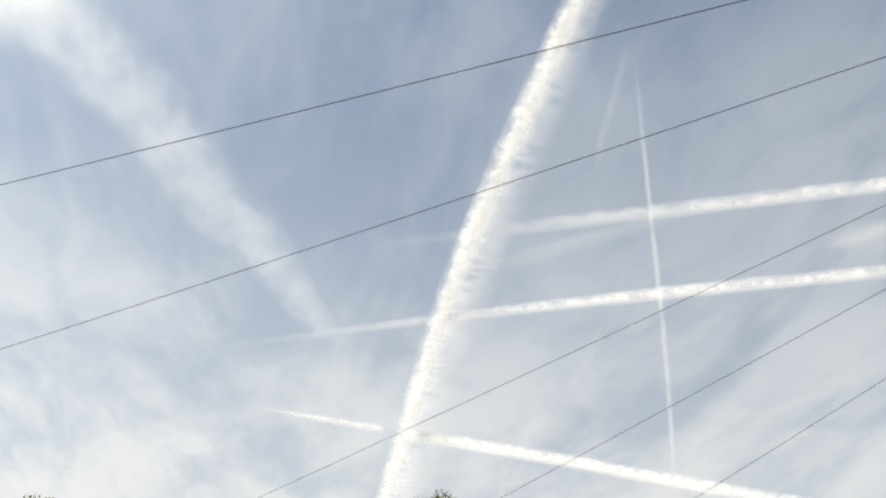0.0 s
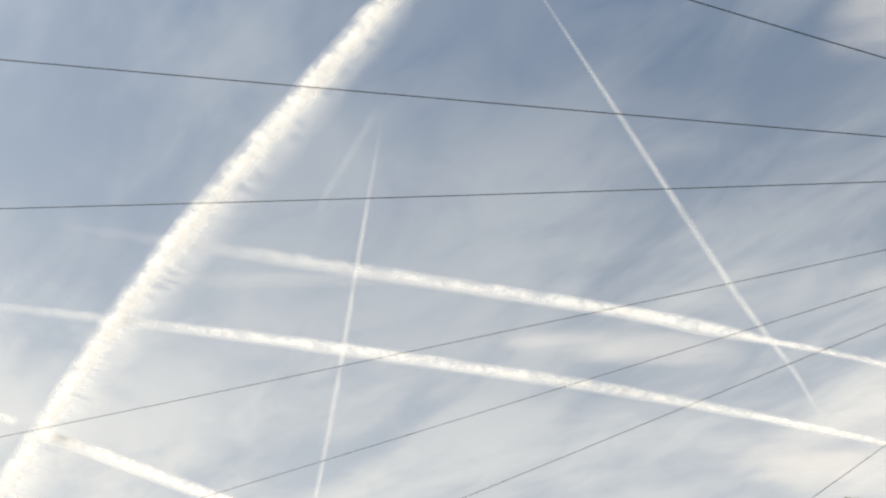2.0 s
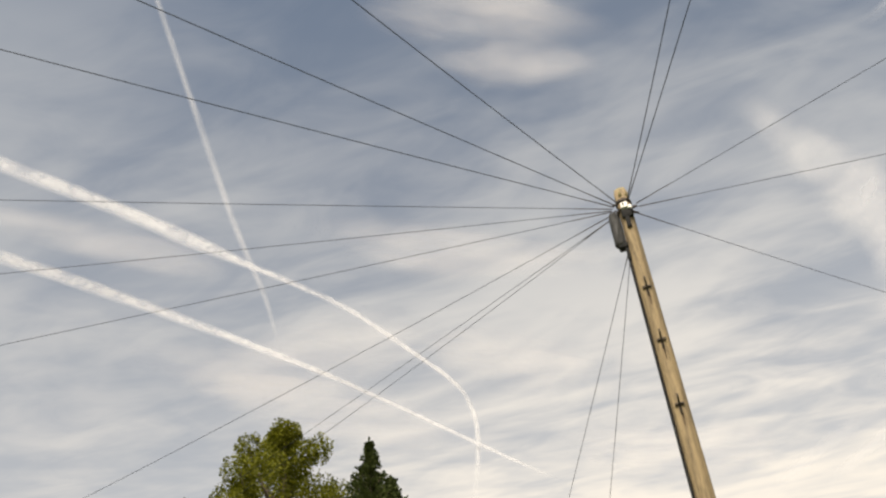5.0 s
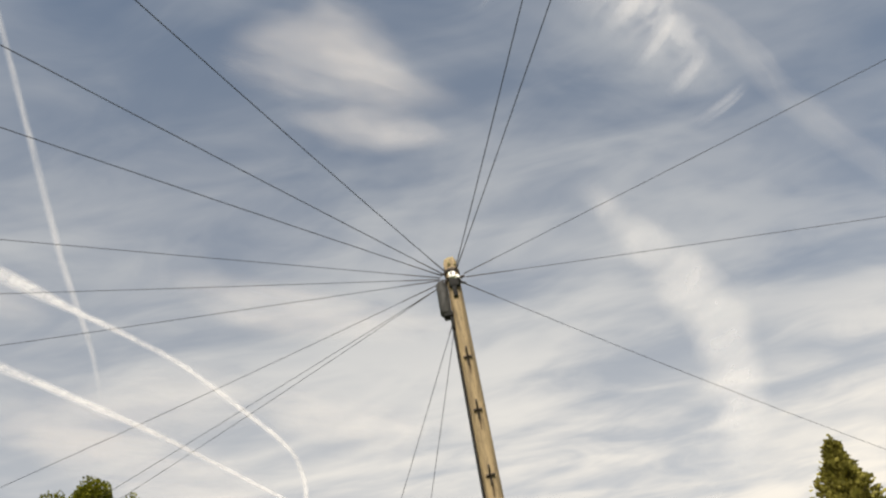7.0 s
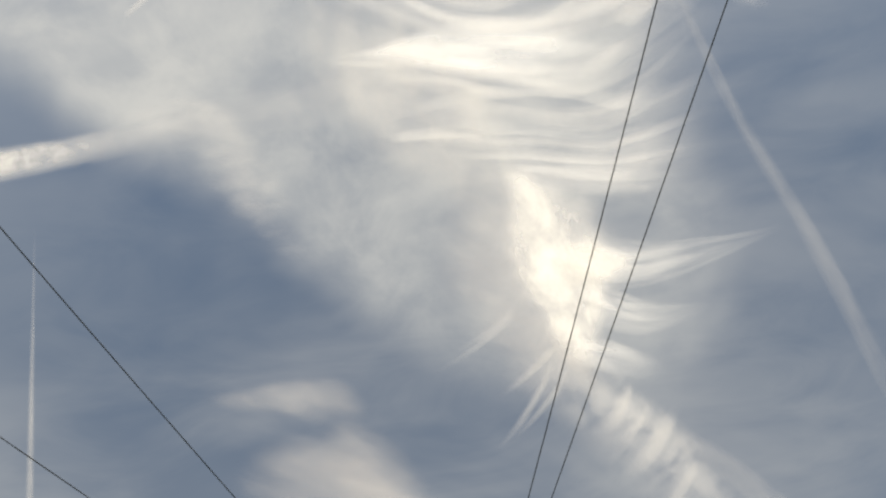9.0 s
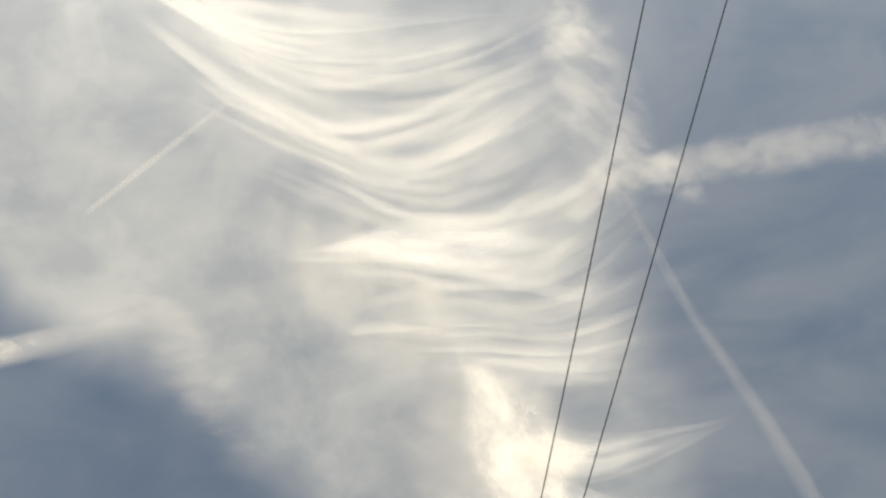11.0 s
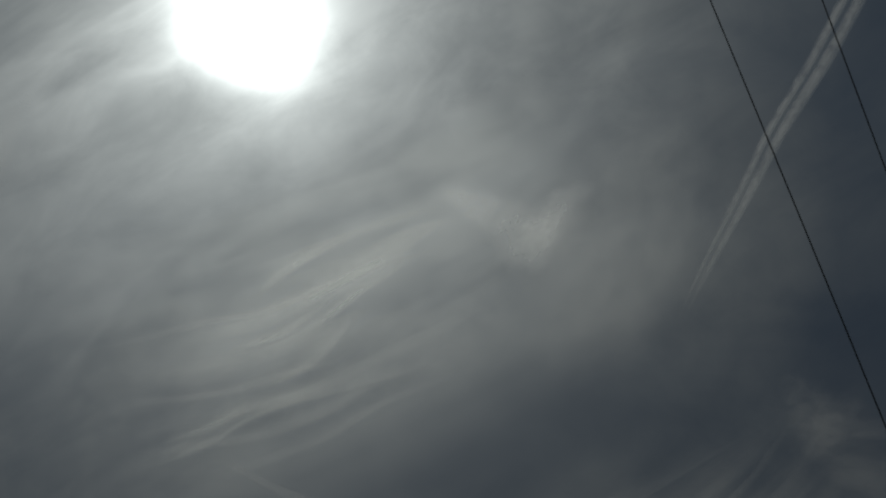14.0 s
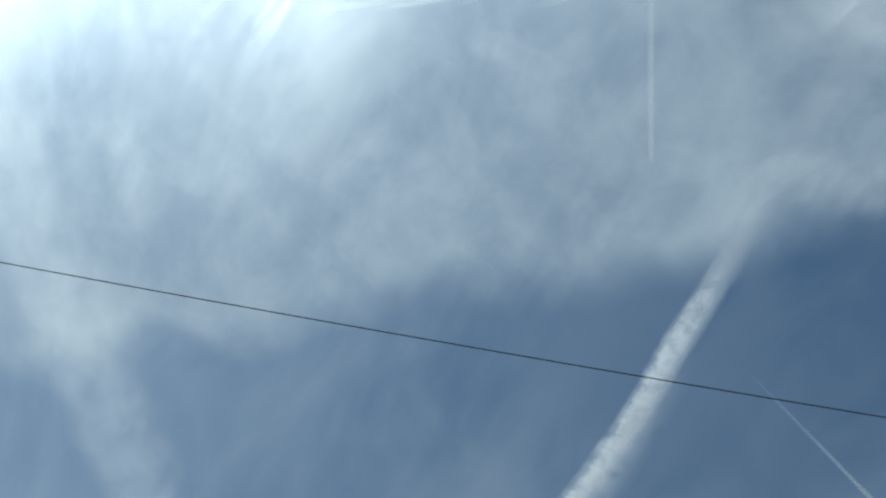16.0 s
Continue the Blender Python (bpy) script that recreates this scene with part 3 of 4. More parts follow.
# ---------------------------------------------------------------- cirrus clouds
def cloud(bands, height, mat, label, seed):
    bm = bmesh.new()
    for i, keys in enumerate(bands):
        band(bm, keys, height + 4 * i, 12, (seed + 0.37 * i) % 1)
    return tagged(part("cirrus_cloud", bm, mat), label, "cloud", "cirrus clouds")


cloud([[(-275, 552, 10), (-225, 556, 26), (-160, 562, 40), (-101, 583, 52), (-82, 650, 30)], [(-270, 680, 16), (-215, 682, 75), (-160, 692, 112), (-110, 722, 100), (-50, 768, 70), (20, 800, 48), (100, 850, 10)],
       [(-195, 770, 14), (-130, 815, 62), (-70, 838, 74), (-10, 860, 56), (60, 900, 12)], [(-110, 590, 30), (-90, 660, 85), (-50, 740, 85), (10, 830, 30)]], 1045, PUFF, "soft pinkish cirrus puff in two lobes with a curled wisp", 0.2)
cloud([[(112, 250, 12), (150, 320, 44), (176, 375, 108), (190, 428, 122), (201, 488, 86), (210, 555, 46), (216, 640, 10)], [(170, 400, 56), (225, 430, 52), (300, 442, 16)]],
      1052, DENSE, "brilliant white cirrus knot with trailing arms", 0.4)
cloud([[(287, -135, 12), (285, -75, 46), (262, -10, 20)], [(235, -40, 20), (290, -58, 40), (345, -62, 12)]], 1044, FLUFF, "small fluffy tuft at the end of cirrus ripples", 0.27)
cloud([[(235, 125, 10), (285, 122, 30), (330, 85, 36), (350, 30, 12)], [(315, 100, 14), (385, 106, 44), (450, 150, 14)]], 1040, FLUFF, "torn white cirrus tufts at a trail's end", 0.73)
cloud([[(-50, 150, 4), (0, 150, 14), (60, 152, 42), (130, 160, 68), (215, 176, 56), (310, 165, 16)]], 1068, GLOW, "brilliant heart of a combed cirrus sheet", 0.66)
cloud([[(-345, -392, 4), (-255, -272, 9), (-158, -178, 12), (-41, -112, 12), (80, -98, 6)], [(-290, -300, 3), (-200, -192, 8), (-95, -112, 10), (30, -75, 5)]], 1050, ARC, "bright curved leading strand of a cirrus bank", 0.17)
cloud([[(-90, 60, 30), (-10, 150, 120), (80, 250, 130), (150, 370, 40)]], 1066, HAZE, "warm diffuse cirrus glow above a bright knot", 0.35)
cloud([[(40, -230, 60), (150, -300, 150), (270, -380, 170), (420, -490, 60)]], 1120, BRIGHT_VEIL, "thin bright veil drawn out beside the sun", 0.77)
cloud([[(240, -130, 30), (290, -50, 80), (318, 30, 100), (330, 110, 70), (320, 180, 20)]], 1058, TORN, "torn eastern ends of the cirrus ripples", 0.58)
cloud([[(60, 250, 40), (140, 400, 190), (170, 520, 150), (190, 640, 50)]], 1070, PUFF, "thin glowing cirrus haze round a bright knot", 0.1)
cloud([[(50, -550, 12), (100, -465, 50), (132, -402, 88), (155, -335, 24)], [(95, -395, 40), (168, -415, 55), (240, -440, 10)]], 1048, TUFT, "small bright ragged cirrus tuft near the sun", 0.6)
cloud([[(-520, 1030, 20), (-400, 1120, 70), (-290, 1214, 90), (-100, 1310, 60), (60, 1340, 20)]], 1042, PUFF, "pale flat cirrus streak low in the sky", 0.8)

cloud([[(-320, 205, 20), (-245, 192, 48), (-190, 222, 62), (-148, 305, 62), (-90, 420, 20)]], 1046, HOOK, "hooked ragged end of a spread contrail", 0.55)
for keys, sd in (([(-980, 790, 20), (-910, 860, 45), (-749, 1020, 60), (-650, 1130, 20)], 0.15), ([(-420, 1440, 30), (-355, 1515, 90), (-207, 1670, 110), (-60, 1760, 30)], 0.35),
                 ([(-1000, 1250, 40), (-760, 1420, 130), (-530, 1440, 140), (-330, 1500, 40)], 0.55), ([(-950, 1300, 30), (-800, 1500, 100), (-620, 1780, 140), (-500, 1980, 40)], 0.75),
                 ([(-260, 1950, 30), (-80, 2150, 120), (150, 2300, 120), (300, 2350, 40)], 0.95)):
    cloud([keys], 1042, PUFF, "soft cream cirrus patch low over the houses", sd)

cloud([[(185, 425, 40), (235, 432, 52), (296, 440, 44), (366, 434, 30), (430, 422, 14), (475, 410, 5)], [(205, 470, 30), (245, 490, 40), (290, 512, 36), (340, 512, 20), (392, 500, 6)], [(200, 540, 20), (240, 560, 36), (285, 580, 30), (330, 590, 10)]],
      1056, ARM, "fibrous white arms swept back from a brilliant cirrus knot", 0.41)

# a combed fringe hangs in a row below the knot
cloud([[(125, 505, 60), (175, 570, 84), (232, 640, 90), (295, 712, 94), (362, 800, 88), (440, 925, 60)]], 1038, QUILL, "row of short feathered cirrus strokes", 0.53)

# the strokes that stand out among them, each from its sharp head to its faint tail
bm = bmesh.new()
rnd = random.Random(19)
for x0, y0, x1, y1, w in ((199, 505, 104, 592, 15), (186, 545, 98, 683, 15), (153, 464, 45, 537, 11), (205, 560, 130, 650, 13), (270, 588, 232, 668, 24), (334, 652, 262, 758, 34),
                          (300, 630, 250, 712, 18), (372, 730, 318, 815, 22), (409, 803, 352, 892, 24), (486, 884, 396, 960, 18)):
    lean_x, lean_y = 0.05 * (y1 - y0), -0.05 * (x1 - x0)
    for hair in range(2):
        ox, oy, e = rnd.uniform(-0.45, 0.45) * w, rnd.uniform(-0.45, 0.45) * w, rnd.uniform(0.9, 1.3)
        xe, ye = x0 + (x1 - x0) * e, y0 + (y1 - y0) * e
        band(bm, [(x0 + ox, y0 + oy, w * 0.2), (x0 * 0.7 + xe * 0.3 + lean_x + ox, y0 * 0.7 + ye * 0.3 + lean_y + oy, w * 0.55), (x0 * 0.35 + xe * 0.65 + lean_x + ox, y0 * 0.35 + ye * 0.65 + lean_y + oy, w * 0.6), (xe + ox, ye + oy, w * 0.3)], 1033 + hair, 8, rnd.random())
tagged(part("cirrus_cloud", bm, STROKE), "bright separate cirrus strokes hanging below a knot", "cloud", "cirrus clouds", "stuff")

RIM_A = [(-330, -370), (-158, -176), (-41, -106), (114, -93), (300, -110)]
RIM_B = [(-230, -120), (-60, -10), (56, 45), (205, -3), (350, -85)]
RIM_C = [(-150, 10), (20, 105), (164, 150), (263, 123), (390, 20)]
RIM_D = [(-110, 140), (60, 163), (203, 198), (280, 170), (345, 120)]
RIM_E = [(-30, 300), (140, 324), (261, 343), (320, 348), (400, 344)]
streaks("cirrus_cloud", [(RIM_A, RIM_B, 6, 15), (RIM_B, RIM_C, 7, 14)], 1060, WISP, "bowed strands of rippled cirrus overhead", 3)
streaks("cirrus_cloud", [(RIM_D, RIM_E, 6, 16)], 1075, WISP, "fine parallel cirrus ripples in thin rows", 5)
SUN_A = [(-450, -625), (-172, -550), (-20, -515), (190, -470)]
SUN_B = [(-500, -420), (-285, -325), (-91, -310), (130, -300)]
streaks("cirrus_cloud", [(SUN_A, SUN_B, 8, 15)], 1085, SUN_WISP, "slanting cirrus wisps below the sun", 11)


def strand(keys, height, mat, label, seed):
    """One long strand of cirrus: crisp along its outer edge, trailing off inwards."""
    bm = bmesh.new()
    band(bm, keys, height, 14, seed)
    return tagged(part("cirrus_strand", bm, mat), label, "cloud", "strands of cirrus")


for i, keys in enumerate((
        [(-300, -330, 8), (-228, -240, 20), (-149, -176, 26), (-79, -122, 24), (-10, -96, 20), (114, -94, 18), (277, -93, 8)],
        [(-230, -205, 6), (-189, -176, 16), (-137, -134, 22), (-70, -92, 22), (-1, -66, 20), (98, -57, 18), (230, -68, 8)],
        [(-180, -120, 6), (-131, -78, 16), (-66, -24, 24), (16, 12, 26), (124, 3, 24), (245, -15, 8)],
        [(-130, -55, 6), (-84, -21, 18), (2, 22, 28), (93, 58, 30), (178, 40, 22), (262, 18, 8)],
        [(-20, 62, 6), (27, 85, 14), (93, 120, 24), (196, 130, 28), (293, 98, 26), (365, 25, 10)],
        [(-60, 152, 6), (-20, 156, 14), (51, 160, 26), (151, 186, 28), (242, 202, 26), (330, 158, 10)],
        [(-10, 226, 6), (60, 212, 14), (149, 205, 18), (214, 214, 20), (287, 234, 18), (385, 210, 8)],
        [(0, 250, 6), (29, 245, 14), (158, 251, 18), (276, 273, 18), (395, 250, 8)],
        [(140, 296, 6), (173, 302, 12), (258, 320, 16), (355, 328, 8)],
        [(60, 275, 5), (150, 282, 12), (260, 300, 14), (370, 292, 7)])):
    strand(keys, 1052 + 1.5 * i, STRAND, "bowed white cirrus strand with one crisp edge", (0.13 + 0.29 * i) % 1)
for i, keys in enumerate((
        [(-345, -525, 8), (-222, -490, 22), (-121, -484, 30), (-16, -486, 30), (90, -494, 10)],
        [(-240, -447, 8), (-142, -450, 22), (-70, -462, 24), (45, -460, 8)],
        [(-250, -406, 6), (-169, -408, 18), (-90, -436, 8)],
        [(-420, -392, 8), (-329, -384, 20), (-250, -384, 20), (-148, -360, 18), (20, -309, 8)],
        [(-210, -515, 8), (-148, -533, 20), (-40, -531, 8)],
        [(-380, -404, 6), (-300, -398, 18), (-235, -399, 8)],
        [(-260, -470, 6), (-190, -458, 14), (-110, -467, 6)])):
    strand(keys, 1078 + 1.5 * i, SUN_STRAND, "slanting cirrus strand lit through from the sun", (0.07 + 0.31 * i) % 1)
cloud([[(262, 146, 10), (289, 136, 26), (315, 118, 10)], [(352, 112, 10), (382, 97, 34), (412, 96, 12)]],
      1041, BEAD, "bright beads of cirrus along a torn edge", 0.9)

SUN_C = [(-560, -670), (-190, -570), (40, -545), (320, -520)]
SUN_D = [(-560, -430), (-285, -325), (-60, -300), (240, -270)]
for first, last, mat, label, h, sd in ((RIM_A, RIM_C, SHEET, "broad bowed sheet of combed cirrus", 1100, 0.3), (RIM_C, RIM_E, SHEET, "combed sheet of cirrus in fine rows", 1108, 0.7),
                                       (SUN_C, SUN_D, SUN_SHEET, "bright slanting cirrus sheet beneath the sun", 1116, 0.5)):
    bm = bmesh.new()
    spare = 0.4 if mat == SUN_SHEET else 0.12
    loft(bm, between(first, last, -spare), between(first, last, 1 + spare), h, sd)
    tagged(part("cirrus_cloud", bm, mat), label, "cloud", "cirrus clouds")

# ---------------------------------------------------------------- telephone pole
POLE = Vector((0.0, 7.6, 0.0))
TOP = 8.09
HEAD = 7.84
pole = thing("telephone_pole", POLE, "weathered brown wooden telephone pole with step irons", "pole")
bm = bmesh.new()
tube(bm, [Vector((0, 0, z)) for z in [-0.3] + [TOP * k / 30 for k in range(1, 31)]], [0.100 - 0.025 * k / 30 for k in range(31)], 20)
for v in bm.verts:
    a = math.atan2(v.co.y, v.co.x)
    k = 1 + 0.02 * noise.noise((math.cos(a) * 2, math.sin(a) * 2, v.co.z * 0.6)) - 0.02 * (noise.noise((a * 5, 0, v.co.z * 0.3)) > 0.25)
    v.co.x *= k
    v.co.y *= k
part("shaft", bm, POLE_WOOD, pole)
# the head is split by the weather into uneven tapering staves
rnd = random.Random(5)
for k in range(6):
    a = 2 * math.pi * k / 6 + 0.3
    reach = rnd.uniform(0.0, 0.045)
    bm = bmesh.new()
    c = Vector((math.cos(a) * 0.040, math.sin(a) * 0.040, 0))
    tube(bm, [c * 1.05 + Vector((0, 0, TOP - 0.10)), c + Vector((0, 0, TOP)), c * 0.95 + Vector((0, 0, TOP + reach)), c * 0.9 + Vector((0, 0, TOP + reach + 0.012))], [0.037, 0.034, 0.026, 0.008], 9)
    for v in bm.verts:
        v.co += Vector((1, 1, 1.5)) * 0.008 * noise.noise(v.co * 25)
    part("stave", bm, TOP_WOOD, pole, "pale split wood at the pole top")
bm = bmesh.new()
for z in (HEAD - 0.05, HEAD + 0.07):
    tube(bm, [Vector((0, 0, z)), Vector((0, 0, z + 0.045))], [0.086, 0.086], 24)
part("head_band", bm, STEEL, pole, "dark steel bands round the pole head")


def step_iron(z, side):
    bm = bmesh.new()
    a = radians(-90 + side)
    m = Matrix.Translation(((0.104 - 0.0031 * z) * math.cos(a), (0.104 - 0.0031 * z) * math.sin(a), z)) @ Matrix.Rotation(a + radians(90), 4, "Z")
    block(bm, (0.085, 0.03, 0.022), m, 0.004)
    block(bm, (0.024, 0.022, 0.10), m @ Matrix.Translation((0, 0.004, -0.05)), 0.004)
    tube(bm, [m @ Vector((0, 0.02, 0.0)), m @ Vector((0, -0.13, 0.0)), m @ Vector((0, -0.14, 0.035))], [0.010, 0.010, 0.010], 8)
    step = part("step_iron", bm, STEEL, pole, "rusted step iron")
    bm = bmesh.new()
    tube(bm, [m @ Vector((0.004, 0.012, -0.09)), m @ Vector((0.002, 0.012, -0.19)), m @ Vector((0, 0.013, -0.29))], [0.014, 0.011, 0.004], 6)
    part("rust_run", bm, RUST, step, "dark rust run below the step")


for z in (6.75, 6.12, 5.42):
    step_iron(z, 0)
# the terminal canister, its bracket and the white joint on the head
bm = bmesh.new()
tube(bm, [Vector((-0.138, -0.02, z)) for z in (7.36, 7.38, 7.74, 7.80, 7.82)], [0.046, 0.060, 0.060, 0.05, 0.028], 18)
canister = part("terminal_box", bm, BOX_PLASTIC, pole, "dark grey cable terminal canister")
bm = bmesh.new()
block(bm, (0.10, 0.09, 0.06), Matrix.Translation((-0.115, -0.02, 7.35)), 0.008)
block(bm, (0.035, 0.06, 0.20), Matrix.Translation((-0.086, -0.02, 7.26)), 0.006)
part("bracket", bm, BLACK, canister)
bm = bmesh.new()
block(bm, (0.075, 0.045, 0.075), Matrix.Translation((0.0, -0.098, 7.83)), 0.008)
block(bm, (0.055, 0.04, 0.05), Matrix.Translation((0.046, -0.085, 7.80)), 0.006)
part("joint_block", bm, WHITE, pole, "white plastic cable joint block")
# black blocks modelled in place of the dark shading beneath the joint
bm = bmesh.new()
block(bm, (0.12, 0.04, 0.11), Matrix.Translation((0.01, -0.085, 7.73)), 0.008)
block(bm, (0.05, 0.035, 0.16), Matrix.Translation((0.0, -0.085, 7.62)), 0.006)
part("joint_shade", bm, BLACK, pole, "black blocks put in for the dark shading under the joint")
bm = bmesh.new()
tube(bm, spline([(-0.09, -0.02, 7.2), (-0.092, -0.03, 6.5), (-0.097, -0.03, 4.5), (-0.105, -0.03, 2.2), (-0.112, -0.03, 0.0)], 6), [0.014] * 25, 6)
part("down_cable", bm, BLACK, pole, "dark cable running down the pole")
for k in range(14):
    a = radians(k * 360 / 14 + 9)
    bm = bmesh.new()
    c, s = math.cos(a), math.sin(a)
    z = HEAD + 0.05 * (k % 3) - 0.05
    tube(bm, [Vector((0.075 * c, 0.075 * s, z)), Vector((0.11 * c, 0.11 * s, z + 0.012)), Vector((0.135 * c, 0.135 * s, z - 0.01))], [0.010, 0.008, 0.013], 6)
    part("wire_hook", bm, STEEL, pole)


# ---------------------------------------------------------------- drop wires
def drop_wire(bearing, far_z, sag, length, start_z, thick):
    a = radians(bearing)
    way = Vector((math.sin(a), math.cos(a), 0))
    p0 = POLE + way * 0.15 + Vector((0, 0, start_z))
    p1 = POLE + way * length + Vector((0, 0, far_z))
    n = 40
    pts = []
    for i in range(n + 1):
        f = i / n
        p = p0.lerp(p1, f)
        p.z -= sag * 4 * f * (1 - f)
        pts.append(p)
    bm = bmesh.new()
    tube(bm, pts, [thick] * (n + 1), 6)
    wire = tagged(part("drop_wire", bm, WIRE), "thin black telephone drop wire strung from the pole head", "wire", "drop wires from the pole")
    bm = bmesh.new()
    tube(bm, pts[:1] + [pts[0].lerp(pts[1], 0.75)], [0.0062, 0.0045], 6)
    part("grip", bm, STEEL, wire, "twisted steel wire grip")


for bearing, far_z, sag, length in ((226, 7.0, 0.1, 24), (216, 6.5, 0.1, 24), (202, 6.0, 0.5, 24), (166, 6.5, 0.5, 24), (162, 6.5, 0.3, 24), (120, 6.0, 0.1, 24),
                                    (95, 5.0, 0.1, 24), (52, 6.0, 0.5, 24), (239, 5.5, 0.1, 24), (250, 6.0, 0.1, 24), (257, 5.0, 0.1, 24), (278, 4.5, 0.5, 24),
                                    (298, 7.0, 0.1, 24), (296, 6.5, 0.5, 24), (334, 4.0, 0.1, 10), (341, 3.0, 0.1, 10)):
    drop_wire(bearing, far_z, sag, length, HEAD if length > 12 else 7.42, 0.0042 if bearing in (162, 166, 202, 216, 226) else 0.0033)


# ---------------------------------------------------------------- trees
def leaves_mesh(name, places, ways, sizes, mat, parent, seed):
    """Many small folded leaves in one mesh: each is two triangles about its midrib."""
    r = np.random.RandomState(seed)
    n = len(places)
    facing = r.normal(size=(n, 3)) + (0, 0, 0.6)
    facing /= np.linalg.norm(facing, axis=1)[:, None]
    t = ways + r.normal(scale=0.5, size=(n, 3))
    t /= np.linalg.norm(t, axis=1)[:, None]
    side = np.cross(t, facing)
    side /= np.maximum(np.linalg.norm(side, axis=1), 1e-6)[:, None]
    z = sizes[:, None]
    mid = places + t * z * 0.5 + facing * z * 0.1
    verts = np.stack([places, mid + side * z * 0.36, places + t * z, mid - side * z * 0.36], axis=1).reshape(-1, 3)
    k = np.arange(n)[:, None] * 4
    faces = np.concatenate([k + (0, 1, 2), k + (0, 2, 3)], axis=0)
    me = bpy.data.meshes.new(name)
    me.from_pydata(verts.tolist(), [], faces.tolist())
    me.materials.append(mat)
    ob = new(name, me)
    ob.parent = parent
    return tagged(ob, kind="stuff")


def broad_tree(at, height, flare, leaves, seed, label, lumps=90, leaf=(0.06, 0.125)):
    """A crown whose half-width grows as flare times the root of the depth below its top."""
    rnd, r = random.Random(seed), np.random.RandomState(seed)
    tree = thing("tree", at, label, "tree", "trees behind the pole")
    base = height * 0.45
    bm = bmesh.new()
    tube(bm, [Vector((0.12 * math.sin(k), 0.1 * math.cos(k * 1.3), height * 0.9 * k / 9 - 0.2)) for k in range(10)], [0.40 - 0.037 * k for k in range(10)], 10)
    part("trunk", bm, BARK, tree)
    clumps = []
    for i in range(lumps):
        depth = 0.35 + (height - base) * rnd.random() ** 0.9
        reach = flare * math.sqrt(depth) * (1 if depth < 6 else max(0.4, 1 - (depth - 6) * 0.09))
        a, f = rnd.uniform(0, 2 * math.pi), rnd.random() ** 0.5
        lump = 1 + 0.25 * noise.noise((math.cos(a) * 1.5, math.sin(a) * 1.5, depth * 0.5 + seed))
        rad = min(rnd.uniform(0.42, 0.80), 0.35 + depth * 0.3)
        clumps.append((Vector((math.cos(a) * max(reach * lump - rad, 0.05) * f, math.sin(a) * max(reach * lump - rad, 0.05) * f, height - depth - rad * 0.3)), rad))
    bm = bmesh.new()
    for c, rad in clumps[::2]:
        z0 = max(height * 0.28, c.z - 1.2 - 0.8 * math.hypot(c.x, c.y))
        start = Vector((0, 0, min(z0, height * 0.85)))
        mid = start.lerp(c, 0.5) + Vector((c.x * 0.08, c.y * 0.08, -0.25))
        line = spline([tuple(start), tuple(mid), tuple(c)], 4)
        tube(bm, line, [0.10 * (1 - k / len(line)) + 0.015 for k in range(len(line))], 5, caps=False)
    part("limb", bm, BARK, tree, "dark branching limbs")
    pick = r.randint(len(clumps), size=leaves)
    centre = np.array([tuple(c) for c, _ in clumps])[pick]
    rad = np.array([q for _, q in clumps])[pick]
    d = r.normal(size=(leaves, 3)) * (1, 1, 0.8)
    d /= np.linalg.norm(d, axis=1)[:, None]
    leaves_mesh("crown", centre + d * (rad * r.rand(leaves) ** 0.42)[:, None], d - (0, 0, 0.3), r.uniform(*leaf, leaves), LEAF, tree, seed)
    return tree


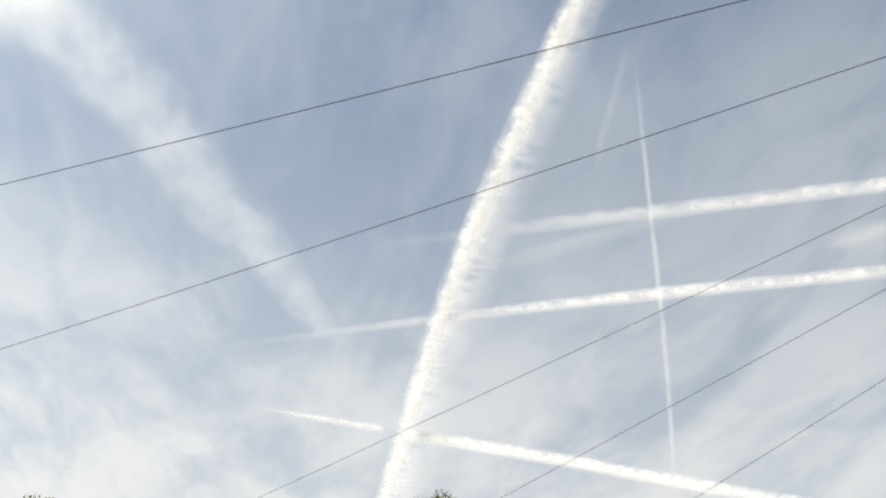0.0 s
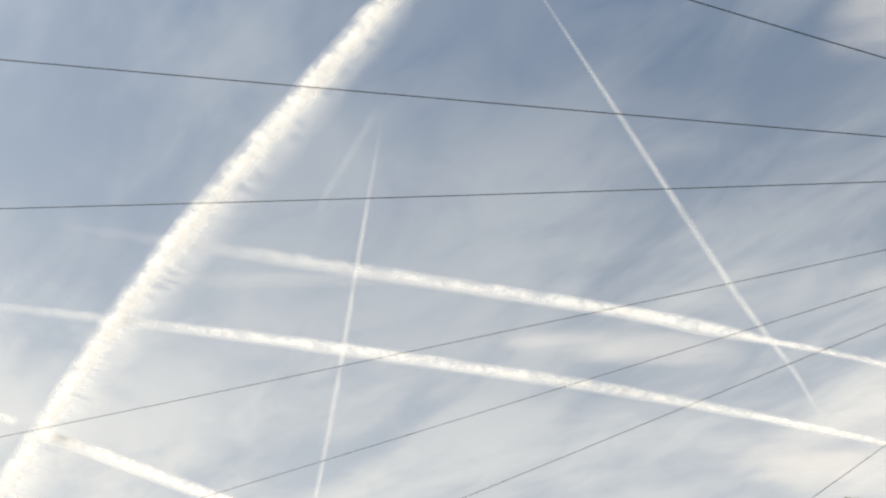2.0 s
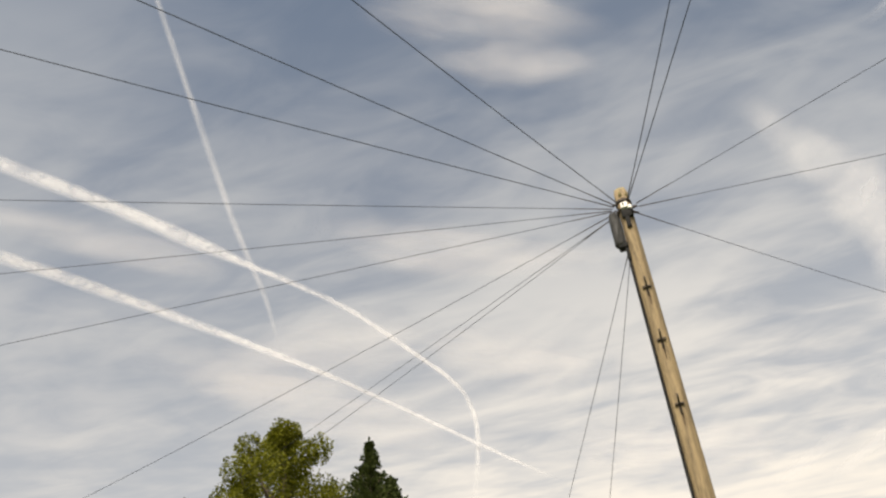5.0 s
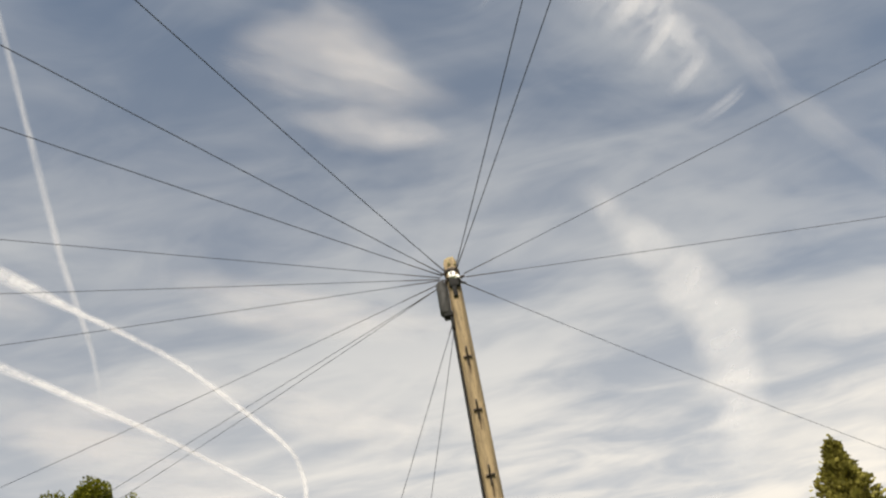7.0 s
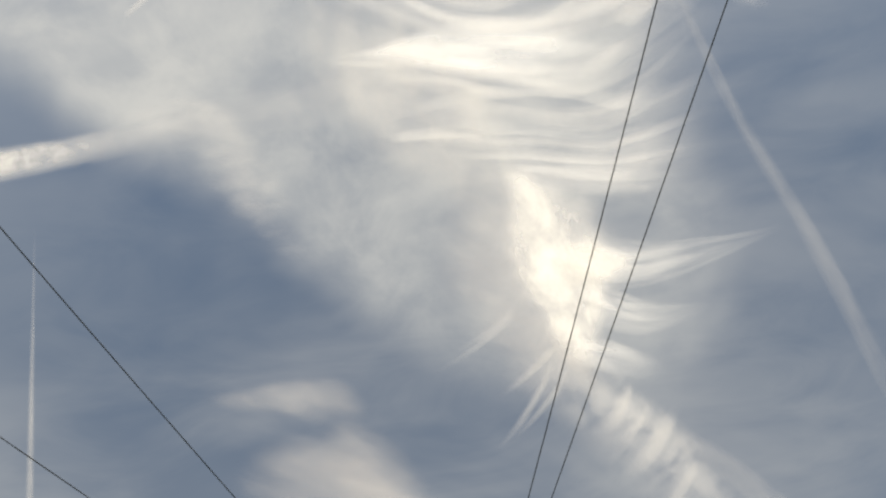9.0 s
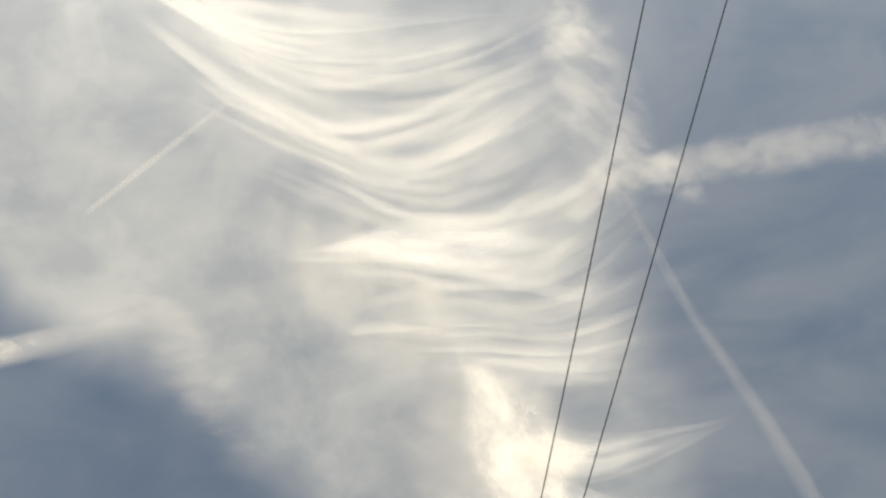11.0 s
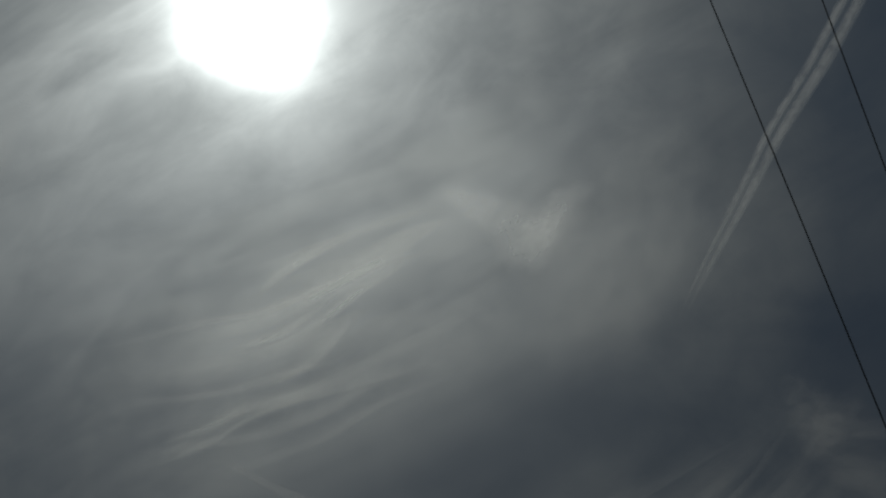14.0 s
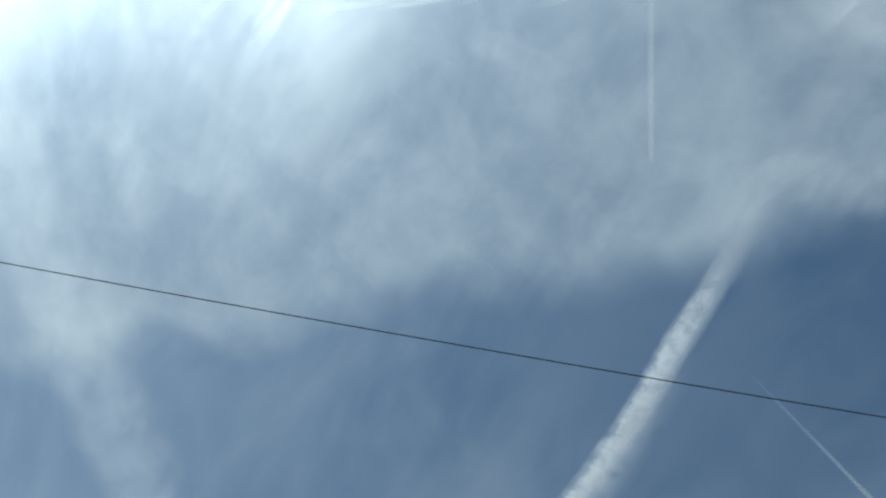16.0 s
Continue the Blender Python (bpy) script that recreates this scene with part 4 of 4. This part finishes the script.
def conifer(at, height, slope, sprays, seed, label, mat, round_top=0.8, tilt=0.0):
    """Upswept sprays round a straight stem that may lean; the half-width is slope times the depth below the tip, to a power."""
    rnd, r = random.Random(seed), np.random.RandomState(seed)
    tree = thing("conifer", at, label, "tree", "trees behind the pole")
    if tilt:                                              # the tip stays over the given place
        away = Vector(at).normalized()
        tree.location -= Vector((away.y, -away.x, 0)) * height * math.sin(radians(tilt))
        tree.rotation_mode = "QUATERNION"
        tree.rotation_quaternion = Matrix.Rotation(radians(tilt), 4, away).to_quaternion()
    bm = bmesh.new()
    tube(bm, [Vector((0, 0, height * k / 10 - 0.1)) for k in range(11)], [0.24 * (1 - k / 10.5) + 0.008 for k in range(11)], 8)
    part("trunk", bm, BARK, tree)
    wood = bmesh.new()
    places, ways, sizes = [], [], []
    for i in range(sprays):
        depth = 0.10 + (height * 0.9) * (i / sprays) ** 1.45
        bulge = 1 + 0.30 * noise.noise((seed, depth * 1.3, 0.0))
        reach = (min(slope * depth ** round_top, 3.2) + 0.05) * rnd.uniform(0.35, 1.2) * bulge
        a = rnd.uniform(0, 2 * math.pi)
        out = Vector((math.cos(a), math.sin(a), 0))
        start = Vector((0, 0, height - depth - reach * 0.35))
        tip = start + out * reach + Vector((0, 0, reach * rnd.uniform(0.15, 0.6)))
        tube(wood, [start, start.lerp(tip, 0.5) - Vector((0, 0, 0.07 * reach)), tip], [0.022, 0.014, 0.004], 4, caps=False)
        n = int(14 + 55 * reach)
        g = r.rand(n, 1) ** 0.6
        places.append(np.array(start) + (np.array(tip) - np.array(start)) * g + r.normal(size=(n, 3)) * 0.06 * (0.4 + min(reach, 1.5)))
        ways.append(np.tile(np.array(out) + (0, 0, 0.7), (n, 1)))
        sizes.append(r.uniform(0.07, 0.16, n))
    n = 40                                                # the bare-tipped leader
    rise = r.rand(n, 1)
    places.append(np.array((0, 0, height - 0.5)) + rise * (0, 0, 0.62) + r.normal(size=(n, 3)) * 0.035 * (1.2 - rise))
    ways.append(np.tile(np.array((0.0, 0.0, 1.0)), (n, 1)))
    sizes.append(r.uniform(0.06, 0.12, n))
    part("branches", wood, BARK, tree)
    leaves_mesh("crown", np.concatenate(places), np.concatenate(ways), np.concatenate(sizes), mat, tree, seed)
    return tree


def toward_az(az, dist):
    return (math.sin(radians(az)) * dist, math.cos(radians(az)) * dist, 0)


broad_tree(toward_az(-26.4, 30), 17.8, 2.15, 76000, 21, "tall broadleaf tree with yellow-green leaves and gaps")
conifer(toward_az(-20.8, 28), 16.0, 0.34, 620, 22, "dark green conifer with a ragged spire", NEEDLE, 1.25)
conifer(toward_az(-19.4, 29), 15.1, 0.46, 560, 27, "shorter dark green conifer beside a taller one", NEEDLE, 1.15)
conifer(toward_az(21.9, 20), 10.5, 0.40, 950, 23, "golden-green leaning conifer with a sharp tip", GOLD_NEEDLE, 1.15, tilt=9.0)
conifer(toward_az(17.2, 21), 9.65, 0.42, 800, 29, "small golden-green conifer beside a taller one", GOLD_NEEDLE, 0.85)
broad_tree(toward_az(-77.0, 34), 16.4, 1.7, 40000, 24, "leafy tree whose top just shows over the street")
broad_tree(toward_az(-100.4, 36), 13.7, 1.8, 40000, 25, "leafy tree with a low rounded top")

# ---------------------------------------------------------------- house with chimney
HX, HY = toward_az(4.3, 19)[:2]
house = thing("house", (HX, HY, 0), "brick house with a tiled roof and a red chimney", "house")
bm = bmesh.new()
block(bm, (9.0, 7.0, 5.0), Matrix.Translation((0, 3.5, 2.5)))
part("wall", bm, RENDERED, house, smooth=False)
bm = bmesh.new()
ends = [[bm.verts.new((x, y, z)) for y, z in ((-0.4, 4.9), (3.5, 6.6), (7.4, 4.9), (7.4, 4.75), (3.5, 6.45), (-0.4, 4.75))] for x in (-4.7, 4.7)]
for k in range(6):
    bm.faces.new((ends[0][k], ends[0][(k + 1) % 6], ends[1][(k + 1) % 6], ends[1][k]))
bm.faces.new(ends[0][::-1])
bm.faces.new(ends[1])
roof = part("roof", bm, TILE, house, "brown tiled pitched roof", smooth=False)
# chimney stack: courses of bricks on a mortar core, with a clay-potted crown
CX, CY = toward_az(2.0, 18)[0] - HX, toward_az(2.0, 18)[1] - HY
chimney = thing("chimney", (HX + CX, HY + CY, 0), "red brick chimney stack with terracotta pots", "chimney")
bm = bmesh.new()
block(bm, (0.86, 0.52, 2.6), Matrix.Translation((0, 0, 6.25)))
part("stack_core", bm, MORTAR, chimney, "grey mortar core of the stack", smooth=False)
brick_mesh = bpy.data.meshes.new("brick")
bm = bmesh.new()
block(bm, (0.215, 0.06, 0.065))
bm.to_mesh(brick_mesh)
bm.free()
brick_mesh.materials.append(BRICK)
for row in range(22):
    z = 5.95 + row * 0.075
    for side in (-1, 1):
        for i in range(4):
            b = new("brick", brick_mesh)
            b.parent = chimney
            b.location = (-0.335 + i * 0.2235 + (0.03 if row % 2 else -0.03), side * 0.245, z)
        for i in range(2):
            b = new("brick", brick_mesh)
            b.parent = chimney
            b.rotation_euler = (0, 0, radians(90))
            b.location = (side * 0.415, -0.11 + i * 0.2235, z)
bm = bmesh.new()
block(bm, (0.94, 0.62, 0.08), Matrix.Translation((0, 0, 7.60)), 0.015)
part("capping", bm, MORTAR, chimney, "mortar flaunching on top")
for x, top in ((-0.18, 8.04), (0.0, 8.07), (0.18, 8.15)):
    bm = bmesh.new()
    tube(bm, [Vector((x, 0, z)) for z in (7.6, 7.66, 7.7, top - 0.09, top - 0.08, top - 0.02, top)], [0.092, 0.092, 0.080, 0.074, 0.088, 0.088, 0.074], 18)
    part("chimney_pot", bm, CLAY, chimney, "terracotta chimney pot")
